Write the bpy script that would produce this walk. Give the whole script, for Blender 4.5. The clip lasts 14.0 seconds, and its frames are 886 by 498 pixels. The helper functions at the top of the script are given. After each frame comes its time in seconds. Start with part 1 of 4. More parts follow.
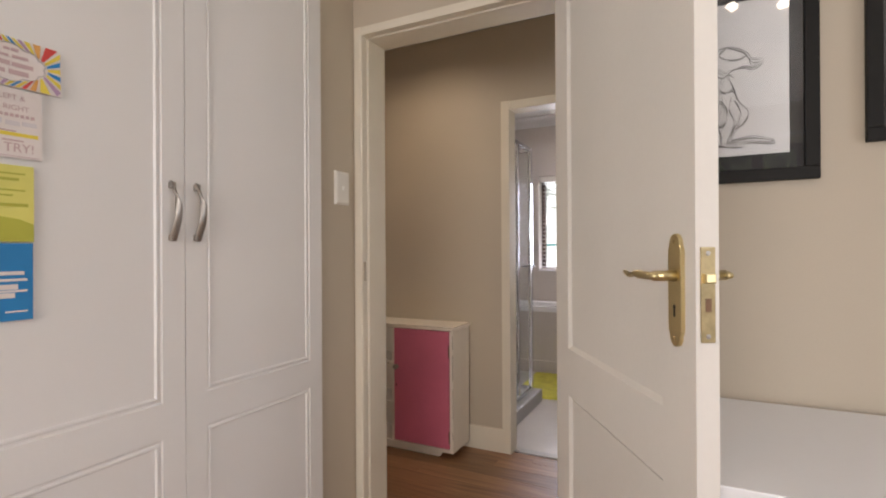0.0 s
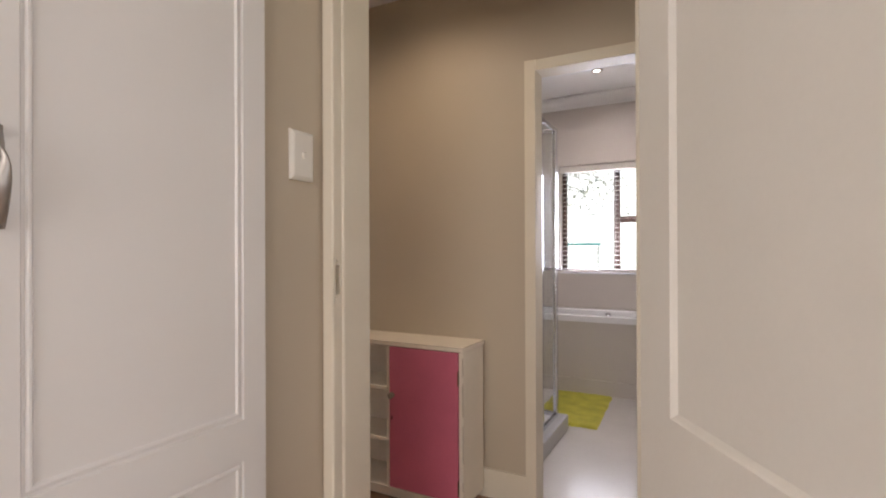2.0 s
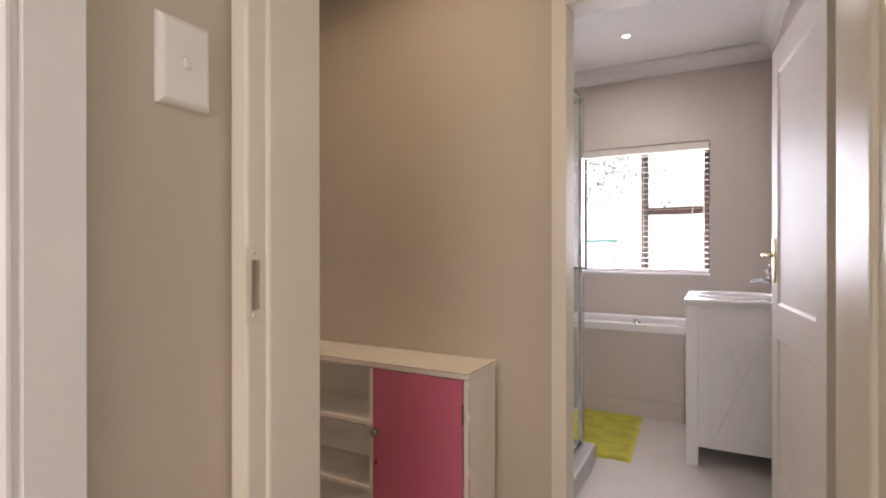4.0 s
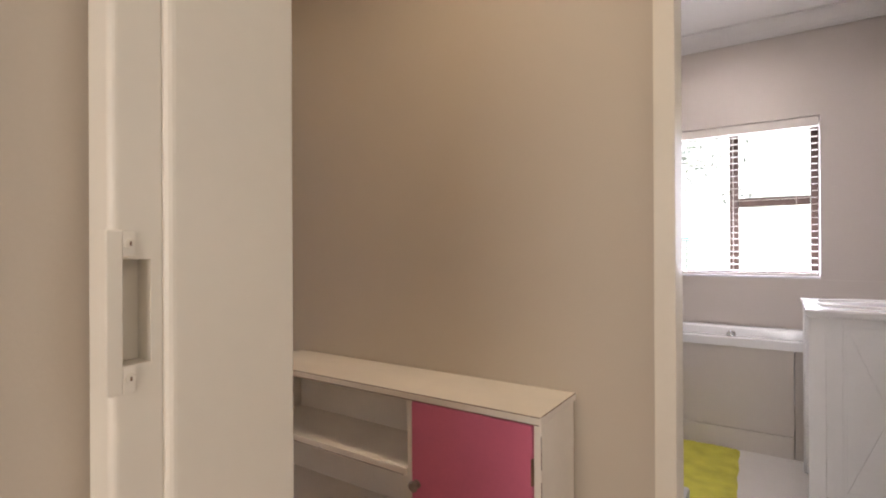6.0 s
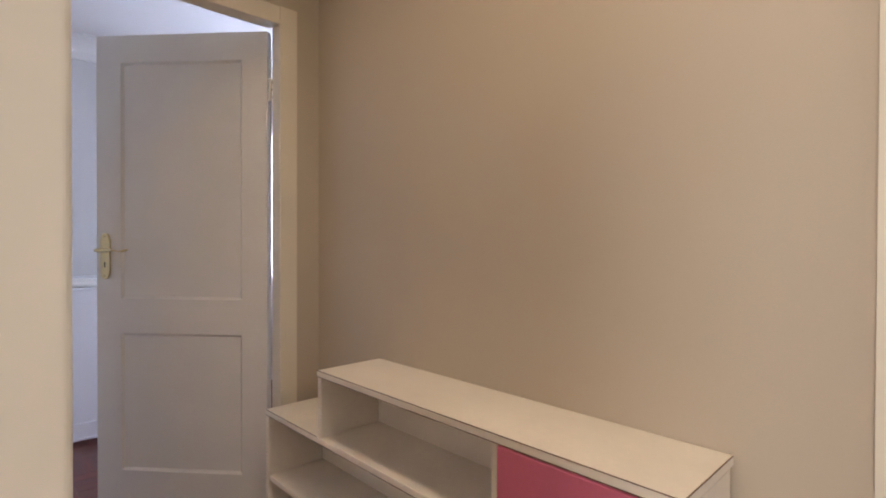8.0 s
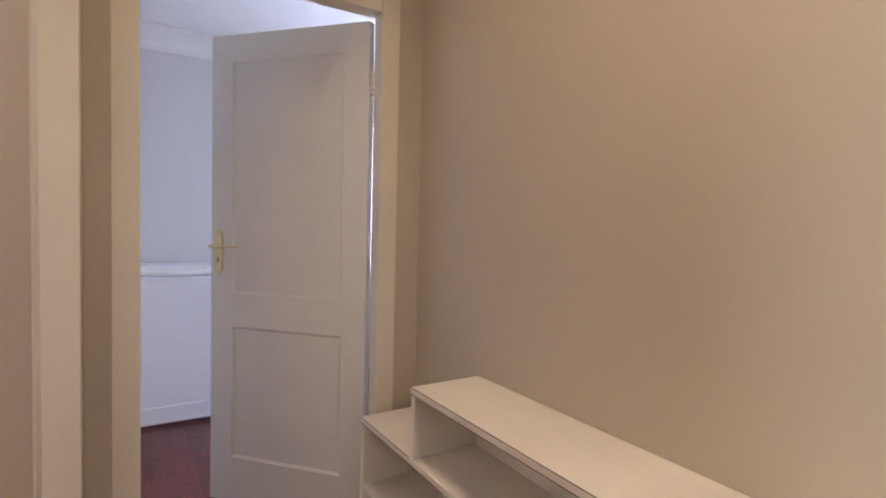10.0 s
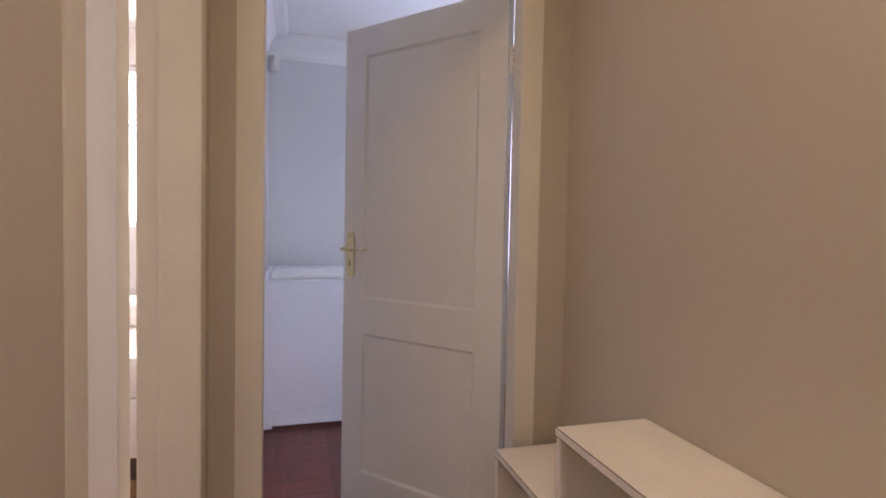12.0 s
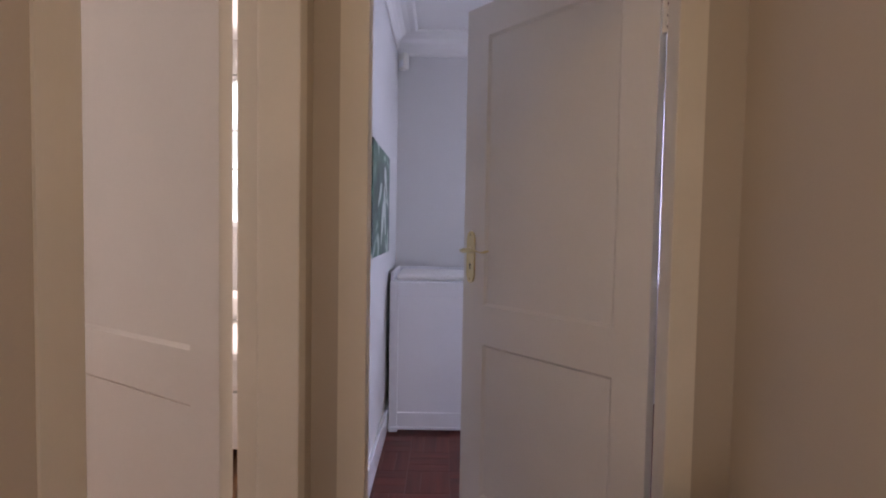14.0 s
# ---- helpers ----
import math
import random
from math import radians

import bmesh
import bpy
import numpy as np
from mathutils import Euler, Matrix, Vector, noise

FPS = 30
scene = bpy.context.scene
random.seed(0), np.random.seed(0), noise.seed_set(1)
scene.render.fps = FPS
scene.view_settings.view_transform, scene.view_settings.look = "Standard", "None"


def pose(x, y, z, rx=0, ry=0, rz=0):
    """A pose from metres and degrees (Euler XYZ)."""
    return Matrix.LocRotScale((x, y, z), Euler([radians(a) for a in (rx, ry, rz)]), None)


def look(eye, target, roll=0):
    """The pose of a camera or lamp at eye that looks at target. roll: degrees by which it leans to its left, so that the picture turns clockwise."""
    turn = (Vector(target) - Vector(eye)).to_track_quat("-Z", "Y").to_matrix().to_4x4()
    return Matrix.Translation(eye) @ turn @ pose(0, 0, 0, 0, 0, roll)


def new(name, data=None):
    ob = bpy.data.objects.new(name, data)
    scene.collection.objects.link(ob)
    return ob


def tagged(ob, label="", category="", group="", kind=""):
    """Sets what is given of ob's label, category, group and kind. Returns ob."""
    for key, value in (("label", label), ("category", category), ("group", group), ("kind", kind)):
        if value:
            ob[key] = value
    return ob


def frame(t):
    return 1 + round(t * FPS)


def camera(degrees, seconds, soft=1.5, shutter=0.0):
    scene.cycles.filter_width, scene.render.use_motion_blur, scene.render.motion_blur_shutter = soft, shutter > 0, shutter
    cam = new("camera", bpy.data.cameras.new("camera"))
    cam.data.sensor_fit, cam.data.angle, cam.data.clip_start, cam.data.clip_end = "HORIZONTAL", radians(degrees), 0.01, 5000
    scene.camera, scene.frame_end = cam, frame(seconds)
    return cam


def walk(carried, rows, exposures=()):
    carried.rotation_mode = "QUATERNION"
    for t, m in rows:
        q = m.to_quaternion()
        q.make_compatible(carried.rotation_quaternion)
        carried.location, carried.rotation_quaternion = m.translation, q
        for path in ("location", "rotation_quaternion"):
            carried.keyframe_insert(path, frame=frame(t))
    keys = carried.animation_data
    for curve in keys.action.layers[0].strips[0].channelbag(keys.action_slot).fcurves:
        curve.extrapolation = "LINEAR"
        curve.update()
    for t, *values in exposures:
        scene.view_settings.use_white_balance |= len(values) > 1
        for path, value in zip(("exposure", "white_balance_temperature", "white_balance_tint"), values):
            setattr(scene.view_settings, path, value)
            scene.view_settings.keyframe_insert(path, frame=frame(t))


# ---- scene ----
# ---- camera ----
cam = camera(83.0, 14.0, soft=2.0)
walk(cam, [
    (0, pose(1.197, -1.585, 1.201, 90.09, 0.32, 26.91)),
    (0.5, pose(1.136, -1.462, 1.197, 90.02, 0.06, 27.28)),
    (1, pose(1.058, -1.309, 1.196, 90.07, 0.11, 27.48)),
    (1.5, pose(1.007, -1.181, 1.196, 90.08, -0.00, 27.90)),
    (2, pose(0.917, -1.036, 1.194, 90.12, 0.21, 27.78)),
    (4.5, pose(0.610, -0.426, 1.171, 89.76, -0.13, 28.83)),
    (5, pose(0.544, -0.338, 1.169, 89.90, 0.06, 30.65)),
    (5.5, pose(0.483, -0.264, 1.161, 89.92, 0.14, 32.13)),
    (6, pose(0.432, -0.159, 1.161, 90.07, 0.28, 33.82)),
    (6.5, pose(0.391, -0.076, 1.155, 89.96, 0.24, 35.87)),
    (7, pose(0.344, -0.005, 1.150, 89.80, 0.03, 38.70)),
    (7.5, pose(0.296, 0.080, 1.144, 90.08, -0.16, 42.09)),
    (8, pose(0.262, 0.133, 1.166, 89.48, -0.18, 46.00)),
    (10.5, pose(0.074, 0.280, 1.240, 87.85, -1.37, 61.83)),
    (11, pose(0.013, 0.313, 1.217, 88.24, -1.15, 66.21)),
    (11.5, pose(-0.056, 0.344, 1.217, 88.01, -1.17, 70.11)),
    (12, pose(-0.129, 0.379, 1.218, 87.96, -1.14, 74.27)),
    (12.5, pose(-0.182, 0.405, 1.209, 88.11, -1.11, 78.46)),
    (13, pose(-0.233, 0.416, 1.211, 87.96, -1.10, 82.06)),
    (13.5, pose(-0.295, 0.435, 1.212, 87.75, -1.10, 85.51)),
    (14, pose(-0.347, 0.464, 1.220, 87.59, -1.01, 89.87)),
], exposures=[(0, -0.22, 6520, 14), (2.2, -0.06, 6560, 15), (5, 0.16, 6580, 16), (6.5, 0.28, 6460, 15), (7.5, 0.42, 6420, 15), (8, 0.54, 6420, 15), (10.5, 0.68, 6320, 18), (11, 0.64, 6330, 19), (12.5, 0.36, 6420, 21), (14, 0.0, 6500, 23)])

# ---- world and large lights ----
world = bpy.data.worlds.new("sky")
scene.world = world
world.use_nodes = True
wn = world.node_tree.nodes
sky = wn.new("ShaderNodeTexSky")
sky.sky_type = "NISHITA"
sky.sun_disc = False
sky.sun_elevation = radians(73)
sky.sun_rotation = radians(80)
wn["Background"].inputs["Strength"].default_value = 0.12
world.node_tree.links.new(sky.outputs["Color"], wn["Background"].inputs["Color"])

sun_data = bpy.data.lights.new("sun", "SUN")
sun_data.energy, sun_data.angle, sun_data.color = 3.0, radians(0.5), (1, 0.95, 0.87)
sun = new("sun", sun_data)
sun.matrix_world = look((3, 0.6, 10), (0, 0, 0))


def window_light(name, eye, target, width, height, power, colour):
    d = bpy.data.lights.new(name, "AREA")
    d.shape, d.size, d.size_y, d.energy, d.color = "RECTANGLE", width, height, power, colour
    ob = new(name, d)
    ob.matrix_world = look(eye, target)
    return ob


def lamp_light(name, place, power, colour, radius=0.03, spread=150):
    d = bpy.data.lights.new(name, "SPOT")
    d.energy, d.color, d.shadow_soft_size, d.spot_size, d.spot_blend = power, colour, radius, radians(spread), 1.0
    ob = new(name, d)
    ob.matrix_world = pose(*place)
    return ob


DAY = (0.82, 0.85, 1.0)
WARM = (1.0, 0.80, 0.58)
window_light("bedroom_window_light", (1.15, -4.1, 1.39), (1.15, 0, 1.25), 1.85, 1.06, 68, (1.0, 0.97, 0.93))
# cool fill lamp in an assumed side opening, out of sight
window_light("bedroom_side_window_light", (3.37, -1.7, 1.5), (0, -1.7, 1.2), 1.5, 1.15, 23, (0.90, 0.93, 1.0))
window_light("bathroom_window_light", (0.2, 3.78, 1.47), (0.2, 0, 1.2), 0.95, 0.95, 31, DAY)
window_light("nursery_window_light", (-3.85, 2.52, 1.5), (0, 2.3, 1.3), 1.1, 1.2, 74, (0.64, 0.74, 1.0))
window_light("guest_window_light", (-3.98, -1.3, 1.75), (0, -1.3, 1.2), 2.0, 1.0, 62, (1.0, 0.88, 0.80))
lamp_light("bathroom_downlight_light", (0.147, 3.07, 2.61), 31, (0.99, 0.90, 0.87), 0.03, 170)
# this second lamp is fill added near the door, out of sight
lamp_light("bathroom_downlight_light", (0.1, 1.62, 2.61), 20, (0.99, 0.90, 0.87))
lamp_light("bedroom_spot_light", (1.38, -1.68, 2.57), 16, WARM)
lamp_light("bedroom_spot_light", (1.635, -1.79, 2.57), 16, WARM)
# the lamp at x = 1.14 is added fill with no known source
for hx, hy, power, colour in ((-1.12, 0.66, 10, (1.0, 0.75, 0.48)), (-0.28, 0.72, 27, (1.0, 0.80, 0.58)), (1.14, 0.66, 6, (1.0, 0.81, 0.60))):
    lamp_light("hall_downlight_light", (hx, hy, 2.515), power, colour, 0.08, 155)
# area lamp added to brighten the hall from its unseen east end
window_light("hall_window_light", (1.47, 0.68, 1.45), (-1.6, 0.75, 0.9), 0.75, 1.3, 3, (1.0, 0.90, 0.82))


# ---- materials ----
def material(name, colour, rough=0.5, metal=0.0, vary=0.06, scale=3.0, grain=40.0, bump=0.05, coat=0.0, second=None, spec=0.5):
    """A surface whose colour drifts at a large and a fine scale, with fine relief."""
    m = bpy.data.materials.new(name)
    m.use_nodes = True
    n, l = m.node_tree.nodes, m.node_tree.links
    b = n["Principled BSDF"]
    co = n.new("ShaderNodeTexCoord")
    big, fine = n.new("ShaderNodeTexNoise"), n.new("ShaderNodeTexNoise")
    big.inputs["Scale"].default_value, fine.inputs["Scale"].default_value = scale, grain
    big.inputs["Detail"].default_value, fine.inputs["Detail"].default_value = 5, 3
    ramp = n.new("ShaderNodeValToRGB")
    lo = [max(0, c * (1 - vary)) for c in colour]
    hi = [min(1, c * (1 + vary)) for c in (second or colour)]
    ramp.color_ramp.elements[0].position, ramp.color_ramp.elements[1].position = 0.3, 0.7
    ramp.color_ramp.elements[0].color, ramp.color_ramp.elements[1].color = (*lo, 1), (*hi, 1)
    mix = n.new("ShaderNodeMath")
    mix.operation = "MULTIPLY_ADD"
    mix.inputs[1].default_value = 0.25
    l.new(co.outputs["Object"], big.inputs["Vector"])
    l.new(co.outputs["Object"], fine.inputs["Vector"])
    l.new(fine.outputs["Fac"], mix.inputs[0])
    sub = n.new("ShaderNodeMath")
    sub.operation = "SUBTRACT"
    sub.inputs[1].default_value = 0.125
    l.new(big.outputs["Fac"], sub.inputs[0])
    l.new(sub.outputs[0], mix.inputs[2])
    l.new(mix.outputs[0], ramp.inputs["Fac"])
    l.new(ramp.outputs["Color"], b.inputs["Base Color"])
    rr = n.new("ShaderNodeMapRange")
    rr.inputs["To Min"].default_value, rr.inputs["To Max"].default_value = max(0.02, rough - 0.06), min(1, rough + 0.06)
    l.new(big.outputs["Fac"], rr.inputs["Value"])
    l.new(rr.outputs["Result"], b.inputs["Roughness"])
    b.inputs["Metallic"].default_value = metal
    b.inputs["Specular IOR Level"].default_value = spec
    b.inputs["Coat Weight"].default_value = coat
    if bump:
        bp = n.new("ShaderNodeBump")
        bp.inputs["Strength"].default_value, bp.inputs["Distance"].default_value = bump, 0.004
        l.new(fine.outputs["Fac"], bp.inputs["Height"])
        l.new(bp.outputs["Normal"], b.inputs["Normal"])
    return m


def glow(name, colour, strength):
    m = bpy.data.materials.new(name)
    m.use_nodes = True
    b = m.node_tree.nodes["Principled BSDF"]
    b.inputs["Base Color"].default_value = (*colour, 1)
    b.inputs["Emission Color"].default_value = (*colour, 1)
    b.inputs["Emission Strength"].default_value = strength
    return m


def wood(name, dark, light, rough=0.35, stretch=(1, 14, 14), scale=2.5, coat=0.0):
    """Planks of wood with long grain; each piece takes its own tone."""
    m = material(name, dark, rough, coat=coat)
    n, l = m.node_tree.nodes, m.node_tree.links
    b = n["Principled BSDF"]
    co = n["Texture Coordinate"]
    mp = n.new("ShaderNodeMapping")
    mp.inputs["Scale"].default_value = stretch
    info = n.new("ShaderNodeObjectInfo")
    add = n.new("ShaderNodeVectorMath")
    add.operation = "ADD"
    sc = n.new("ShaderNodeVectorMath")
    sc.operation = "SCALE"
    sc.inputs[0].default_value = (37, 53, 19)
    l.new(info.outputs["Random"], sc.inputs["Scale"])
    l.new(co.outputs["Object"], mp.inputs["Vector"])
    l.new(mp.outputs["Vector"], add.inputs[0])
    l.new(sc.outputs["Vector"], add.inputs[1])
    g = n.new("ShaderNodeTexNoise")
    g.inputs["Scale"].default_value, g.inputs["Detail"].default_value, g.inputs["Distortion"].default_value = scale, 8, 1.2
    l.new(add.outputs["Vector"], g.inputs["Vector"])
    r = n.new("ShaderNodeValToRGB")
    r.color_ramp.elements[0].position, r.color_ramp.elements[1].position = 0.3, 0.72
    r.color_ramp.elements[0].color, r.color_ramp.elements[1].color = (*dark, 1), (*light, 1)
    l.new(g.outputs["Fac"], r.inputs["Fac"])
    hs = n.new("ShaderNodeHueSaturation")
    vr = n.new("ShaderNodeMapRange")
    vr.inputs["To Min"].default_value, vr.inputs["To Max"].default_value = 0.78, 1.2
    l.new(info.outputs["Random"], vr.inputs["Value"])
    l.new(vr.outputs["Result"], hs.inputs["Value"])
    l.new(r.outputs["Color"], hs.inputs["Color"])
    l.new(hs.outputs["Color"], b.inputs["Base Color"])
    return m


M_wall = material("wall_paint_warm_grey", (0.505, 0.436, 0.342), 0.6, vary=0.04, scale=1.2, grain=220, bump=0.04)
M_wall_bath = material("wall_paint_bathroom", (0.57, 0.52, 0.475), 0.55, vary=0.03, scale=1.2, grain=180, bump=0.1)
M_wall_pale = material("wall_paint_pale_grey", (0.62, 0.61, 0.60), 0.6, vary=0.03, scale=1.2, grain=180, bump=0.1)
M_ceiling = material("ceiling_white", (0.78, 0.77, 0.75), 0.8, vary=0.02, scale=2, grain=120, bump=0.06)
M_trim = material("enamel_cream_white", (0.72, 0.66, 0.55), 0.4, vary=0.03, scale=4, grain=60, bump=0.06, spec=0.38)
M_door = material("enamel_white_door", (0.73, 0.70, 0.65), 0.5, vary=0.03, scale=3, grain=90, bump=0.08, spec=0.24)
M_closet = material("foil_white", (0.74, 0.72, 0.70), 0.38, vary=0.015, scale=2, grain=120, bump=0.03)
M_cream = material("cream_painted_wood", (0.82, 0.76, 0.66), 0.42, vary=0.05, scale=5, grain=70, bump=0.1)
M_wear = material("bare_wood_edge", (0.16, 0.09, 0.05), 0.7, vary=0.3, scale=20, grain=90)
M_pink = material("pink_painted_wood", (0.62, 0.155, 0.245), 0.4, vary=0.06, scale=5, grain=80, bump=0.08)
M_brass = material("polished_brass", (0.66, 0.55, 0.30), 0.3, metal=1.0, vary=0.08, scale=14, grain=60, bump=0.02)
M_worn_brass = material("worn_brass", (0.42, 0.33, 0.18), 0.5, metal=1.0, vary=0.2, scale=30, grain=120, bump=0.05)
M_nickel = material("brushed_nickel", (0.40, 0.37, 0.34), 0.46, metal=1.0, vary=0.06, scale=12, grain=90, bump=0.02)
M_pewter = material("tarnished_metal", (0.34, 0.29, 0.25), 0.42, metal=1.0, vary=0.25, scale=60, grain=160, bump=0.1)
M_chrome = material("chrome", (0.55, 0.56, 0.58), 0.12, metal=1.0, vary=0.02, bump=0.0)
M_dark = material("dark_gap", (0.03, 0.025, 0.02), 0.8, vary=0.2)
M_black = material("black_frame", (0.012, 0.011, 0.010), 0.55, vary=0.15, scale=10, grain=80, spec=0.2)
M_mount = material("charcoal_mount", (0.022, 0.021, 0.02), 0.6, vary=0.08)
M_paper = material("drawing_paper", (0.72, 0.70, 0.68), 0.8, vary=0.03, scale=8)
M_pencil = material("pencil", (0.25, 0.235, 0.225), 0.8, vary=0.25, scale=40)
M_plastic = material("white_plastic", (0.75, 0.72, 0.66), 0.35, vary=0.02, bump=0.0)
M_acrylic = material("bath_acrylic", (0.82, 0.82, 0.82), 0.12, vary=0.01, bump=0.0, coat=0.3)
M_tile = material("bath_panel_grey", (0.42, 0.41, 0.40), 0.4, vary=0.04, scale=3, grain=60)
M_vanity = material("white_vanity_wood", (0.8, 0.8, 0.8), 0.4, vary=0.03, scale=6, grain=80, bump=0.06)
M_vinyl = material("bathroom_floor_vinyl", (0.64, 0.61, 0.575), 0.2, vary=0.05, scale=2.5, grain=50, bump=0.03)
M_mat = material("lime_towelling", (0.52, 0.49, 0.07), 0.95, vary=0.18, scale=9, grain=260, bump=0.9)
M_timber = material("window_timber", (0.075, 0.042, 0.032), 0.45, vary=0.2, scale=8, grain=60)
M_slat = material("blind_slat", (0.70, 0.66, 0.60), 0.45, vary=0.04)
M_linen = material("white_linen", (0.78, 0.76, 0.73), 0.9, vary=0.04, scale=4, grain=120, bump=0.3)
M_laminate = wood("hall_laminate", (0.17, 0.082, 0.038), (0.33, 0.18, 0.088), 0.36)
M_parquet = wood("red_parquet", (0.075, 0.016, 0.010), (0.15, 0.036, 0.022), 0.3)
M_white_desk = material("white_lacquer", (0.78, 0.78, 0.80), 0.3, vary=0.015, bump=0.0)
M_bulb = glow("lamp_glow", (1.0, 0.93, 0.82), 14)
M_garden = material("garden_green", (0.10, 0.16, 0.05), 0.9, vary=0.5, scale=1.2, grain=8, second=(0.30, 0.36, 0.16))
# self-lit surface for the overbright outdoors; grey blotches stand for foliage
M_outside = glow("glowing_outside", (1.0, 0.985, 0.97), 1.7)
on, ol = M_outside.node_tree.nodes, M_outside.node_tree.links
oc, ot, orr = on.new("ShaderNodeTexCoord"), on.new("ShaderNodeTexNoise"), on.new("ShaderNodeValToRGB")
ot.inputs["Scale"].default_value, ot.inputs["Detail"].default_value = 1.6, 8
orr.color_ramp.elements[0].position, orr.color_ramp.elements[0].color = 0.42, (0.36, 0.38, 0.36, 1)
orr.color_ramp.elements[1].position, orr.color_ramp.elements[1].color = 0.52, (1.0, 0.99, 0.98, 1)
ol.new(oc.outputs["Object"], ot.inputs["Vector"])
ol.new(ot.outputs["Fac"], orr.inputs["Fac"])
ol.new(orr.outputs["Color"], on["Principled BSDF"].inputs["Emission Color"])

glass = bpy.data.materials.new("clear_glass")
glass.use_nodes = True
gb = glass.node_tree.nodes["Principled BSDF"]
gb.inputs["Transmission Weight"].default_value, gb.inputs["Roughness"].default_value, gb.inputs["IOR"].default_value = 1.0, 0.0, 1.02
gb.inputs["Base Color"].default_value = (0.96, 0.98, 0.98, 1)
glazing = bpy.data.materials.new("picture_glass")
glazing.use_nodes = True
zb = glazing.node_tree.nodes["Principled BSDF"]
zb.inputs["Transmission Weight"].default_value, zb.inputs["Roughness"].default_value, zb.inputs["IOR"].default_value = 1.0, 0.0, 1.5


# ---- building helpers ----
def box(bm, x0, x1, y0, y1, z0, z1, bevel=0.0):
    r = bmesh.ops.create_cube(bm, size=1.0)
    vs = r["verts"]
    for v in vs:
        v.co = Vector(((x0 + x1) / 2 + v.co.x * (x1 - x0), (y0 + y1) / 2 + v.co.y * (y1 - y0), (z0 + z1) / 2 + v.co.z * (z1 - z0)))
    if bevel:
        es = list({e for v in vs for e in v.link_edges})
        bmesh.ops.bevel(bm, geom=es, offset=bevel, segments=2, profile=0.6, affect="EDGES")
    return bm


def rounded_bar(bm, x0, x1, y0, y1, z0, z1, corners, r, steps=5):
    """An upright bar; corners names those of its plan that are rounded: 0 (x0, y0), 1 (x1, y0), 2 (x1, y1), 3 (x0, y1)."""
    plan = []
    for k, (x, y) in enumerate(((x0, y0), (x1, y0), (x1, y1), (x0, y1))):
        if k not in corners:
            plan.append((x, y))
            continue
        cx, cy = x + (r if x == x0 else -r), y + (r if y == y0 else -r)
        for i in range(steps + 1):
            a = radians(180 + 90 * k + 90 * i / steps)
            plan.append((cx + r * math.cos(a), cy + r * math.sin(a)))
    low, high = [bm.verts.new((x, y, z0)) for x, y in plan], [bm.verts.new((x, y, z1)) for x, y in plan]
    n = len(plan)
    for i in range(n):
        bm.faces.new((low[i], low[(i + 1) % n], high[(i + 1) % n], high[i]))
    bm.faces.new(low[::-1])
    bm.faces.new(high)
    return bm


def boxes(*specs, bevel=0.0):
    bm = bmesh.new()
    for s in specs:
        box(bm, *s, bevel=bevel)
    return bm


def link(name, bm, mat, smooth=False):
    me = bpy.data.meshes.new(name)
    if smooth:
        for f in bm.faces:
            f.smooth = True
    bm.to_mesh(me)
    bm.free()
    me.materials.append(mat)
    return new(name, me)


def part(name, bm, mat, parent, label="", smooth=False):
    ob = link(name, bm, mat, smooth)
    ob.parent = parent
    if label:
        ob["label"] = label
    return ob


def thing(name, m, label, category, group=""):
    ob = new(name)
    ob.matrix_world = m
    ob.empty_display_size = 0.1
    return tagged(ob, label, category, group)


def setting(name, bm, mat, label, category):
    return tagged(link(name, bm, mat), label, category, kind="structure")


def prism(outline, depth, bevel=0.0):
    """An outline in (x, z) pushed from y = 0 to y = depth."""
    bm = bmesh.new()
    front = [bm.verts.new((x, 0, z)) for x, z in outline]
    back = [bm.verts.new((x, depth, z)) for x, z in outline]
    n = len(outline)
    f1, f2 = bm.faces.new(front), bm.faces.new(back[::-1])
    for i in range(n):
        bm.faces.new((front[i], back[i], back[(i + 1) % n], front[(i + 1) % n]))
    bmesh.ops.recalc_face_normals(bm, faces=bm.faces)
    if bevel:
        bmesh.ops.bevel(bm, geom=list(f1.edges) + list(f2.edges), offset=bevel, segments=2, profile=0.6, affect="EDGES")
    return bm


def tube(bm, points, radii, sides=10):
    """A round bar along points, capped."""
    rings = []
    up = Vector((0.13, 0.31, 1)).normalized()
    pts = [Vector(p) for p in points]
    for i, p in enumerate(pts):
        d = (pts[min(i + 1, len(pts) - 1)] - pts[max(i - 1, 0)]).normalized()
        a = d.cross(up)
        a = a.normalized() if a.length > 1e-4 else Vector((1, 0, 0))
        b = d.cross(a)
        r = radii[i] if isinstance(radii, (list, tuple)) else radii
        ru, rv = r if isinstance(r, tuple) else (r, r)
        rings.append([bm.verts.new(p + a * math.cos(t) * ru + b * math.sin(t) * rv) for t in [2 * math.pi * k / sides for k in range(sides)]])
    for q, w in zip(rings, rings[1:]):
        for k in range(sides):
            bm.faces.new((q[k], q[(k + 1) % sides], w[(k + 1) % sides], w[k]))
    bm.faces.new(rings[0][::-1])
    bm.faces.new(rings[-1])
    bmesh.ops.recalc_face_normals(bm, faces=bm.faces)
    return bm


def lathe(profile, sides=24):
    """A turned body from (radius, z) pairs."""
    bm = bmesh.new()
    rings = [[bm.verts.new((r * math.cos(2 * math.pi * k / sides), r * math.sin(2 * math.pi * k / sides), z)) for k in range(sides)] for r, z in profile]
    for q, w in zip(rings, rings[1:]):
        for k in range(sides):
            bm.faces.new((q[k], q[(k + 1) % sides], w[(k + 1) % sides], w[k]))
    bmesh.ops.recalc_face_normals(bm, faces=bm.faces)
    return bm


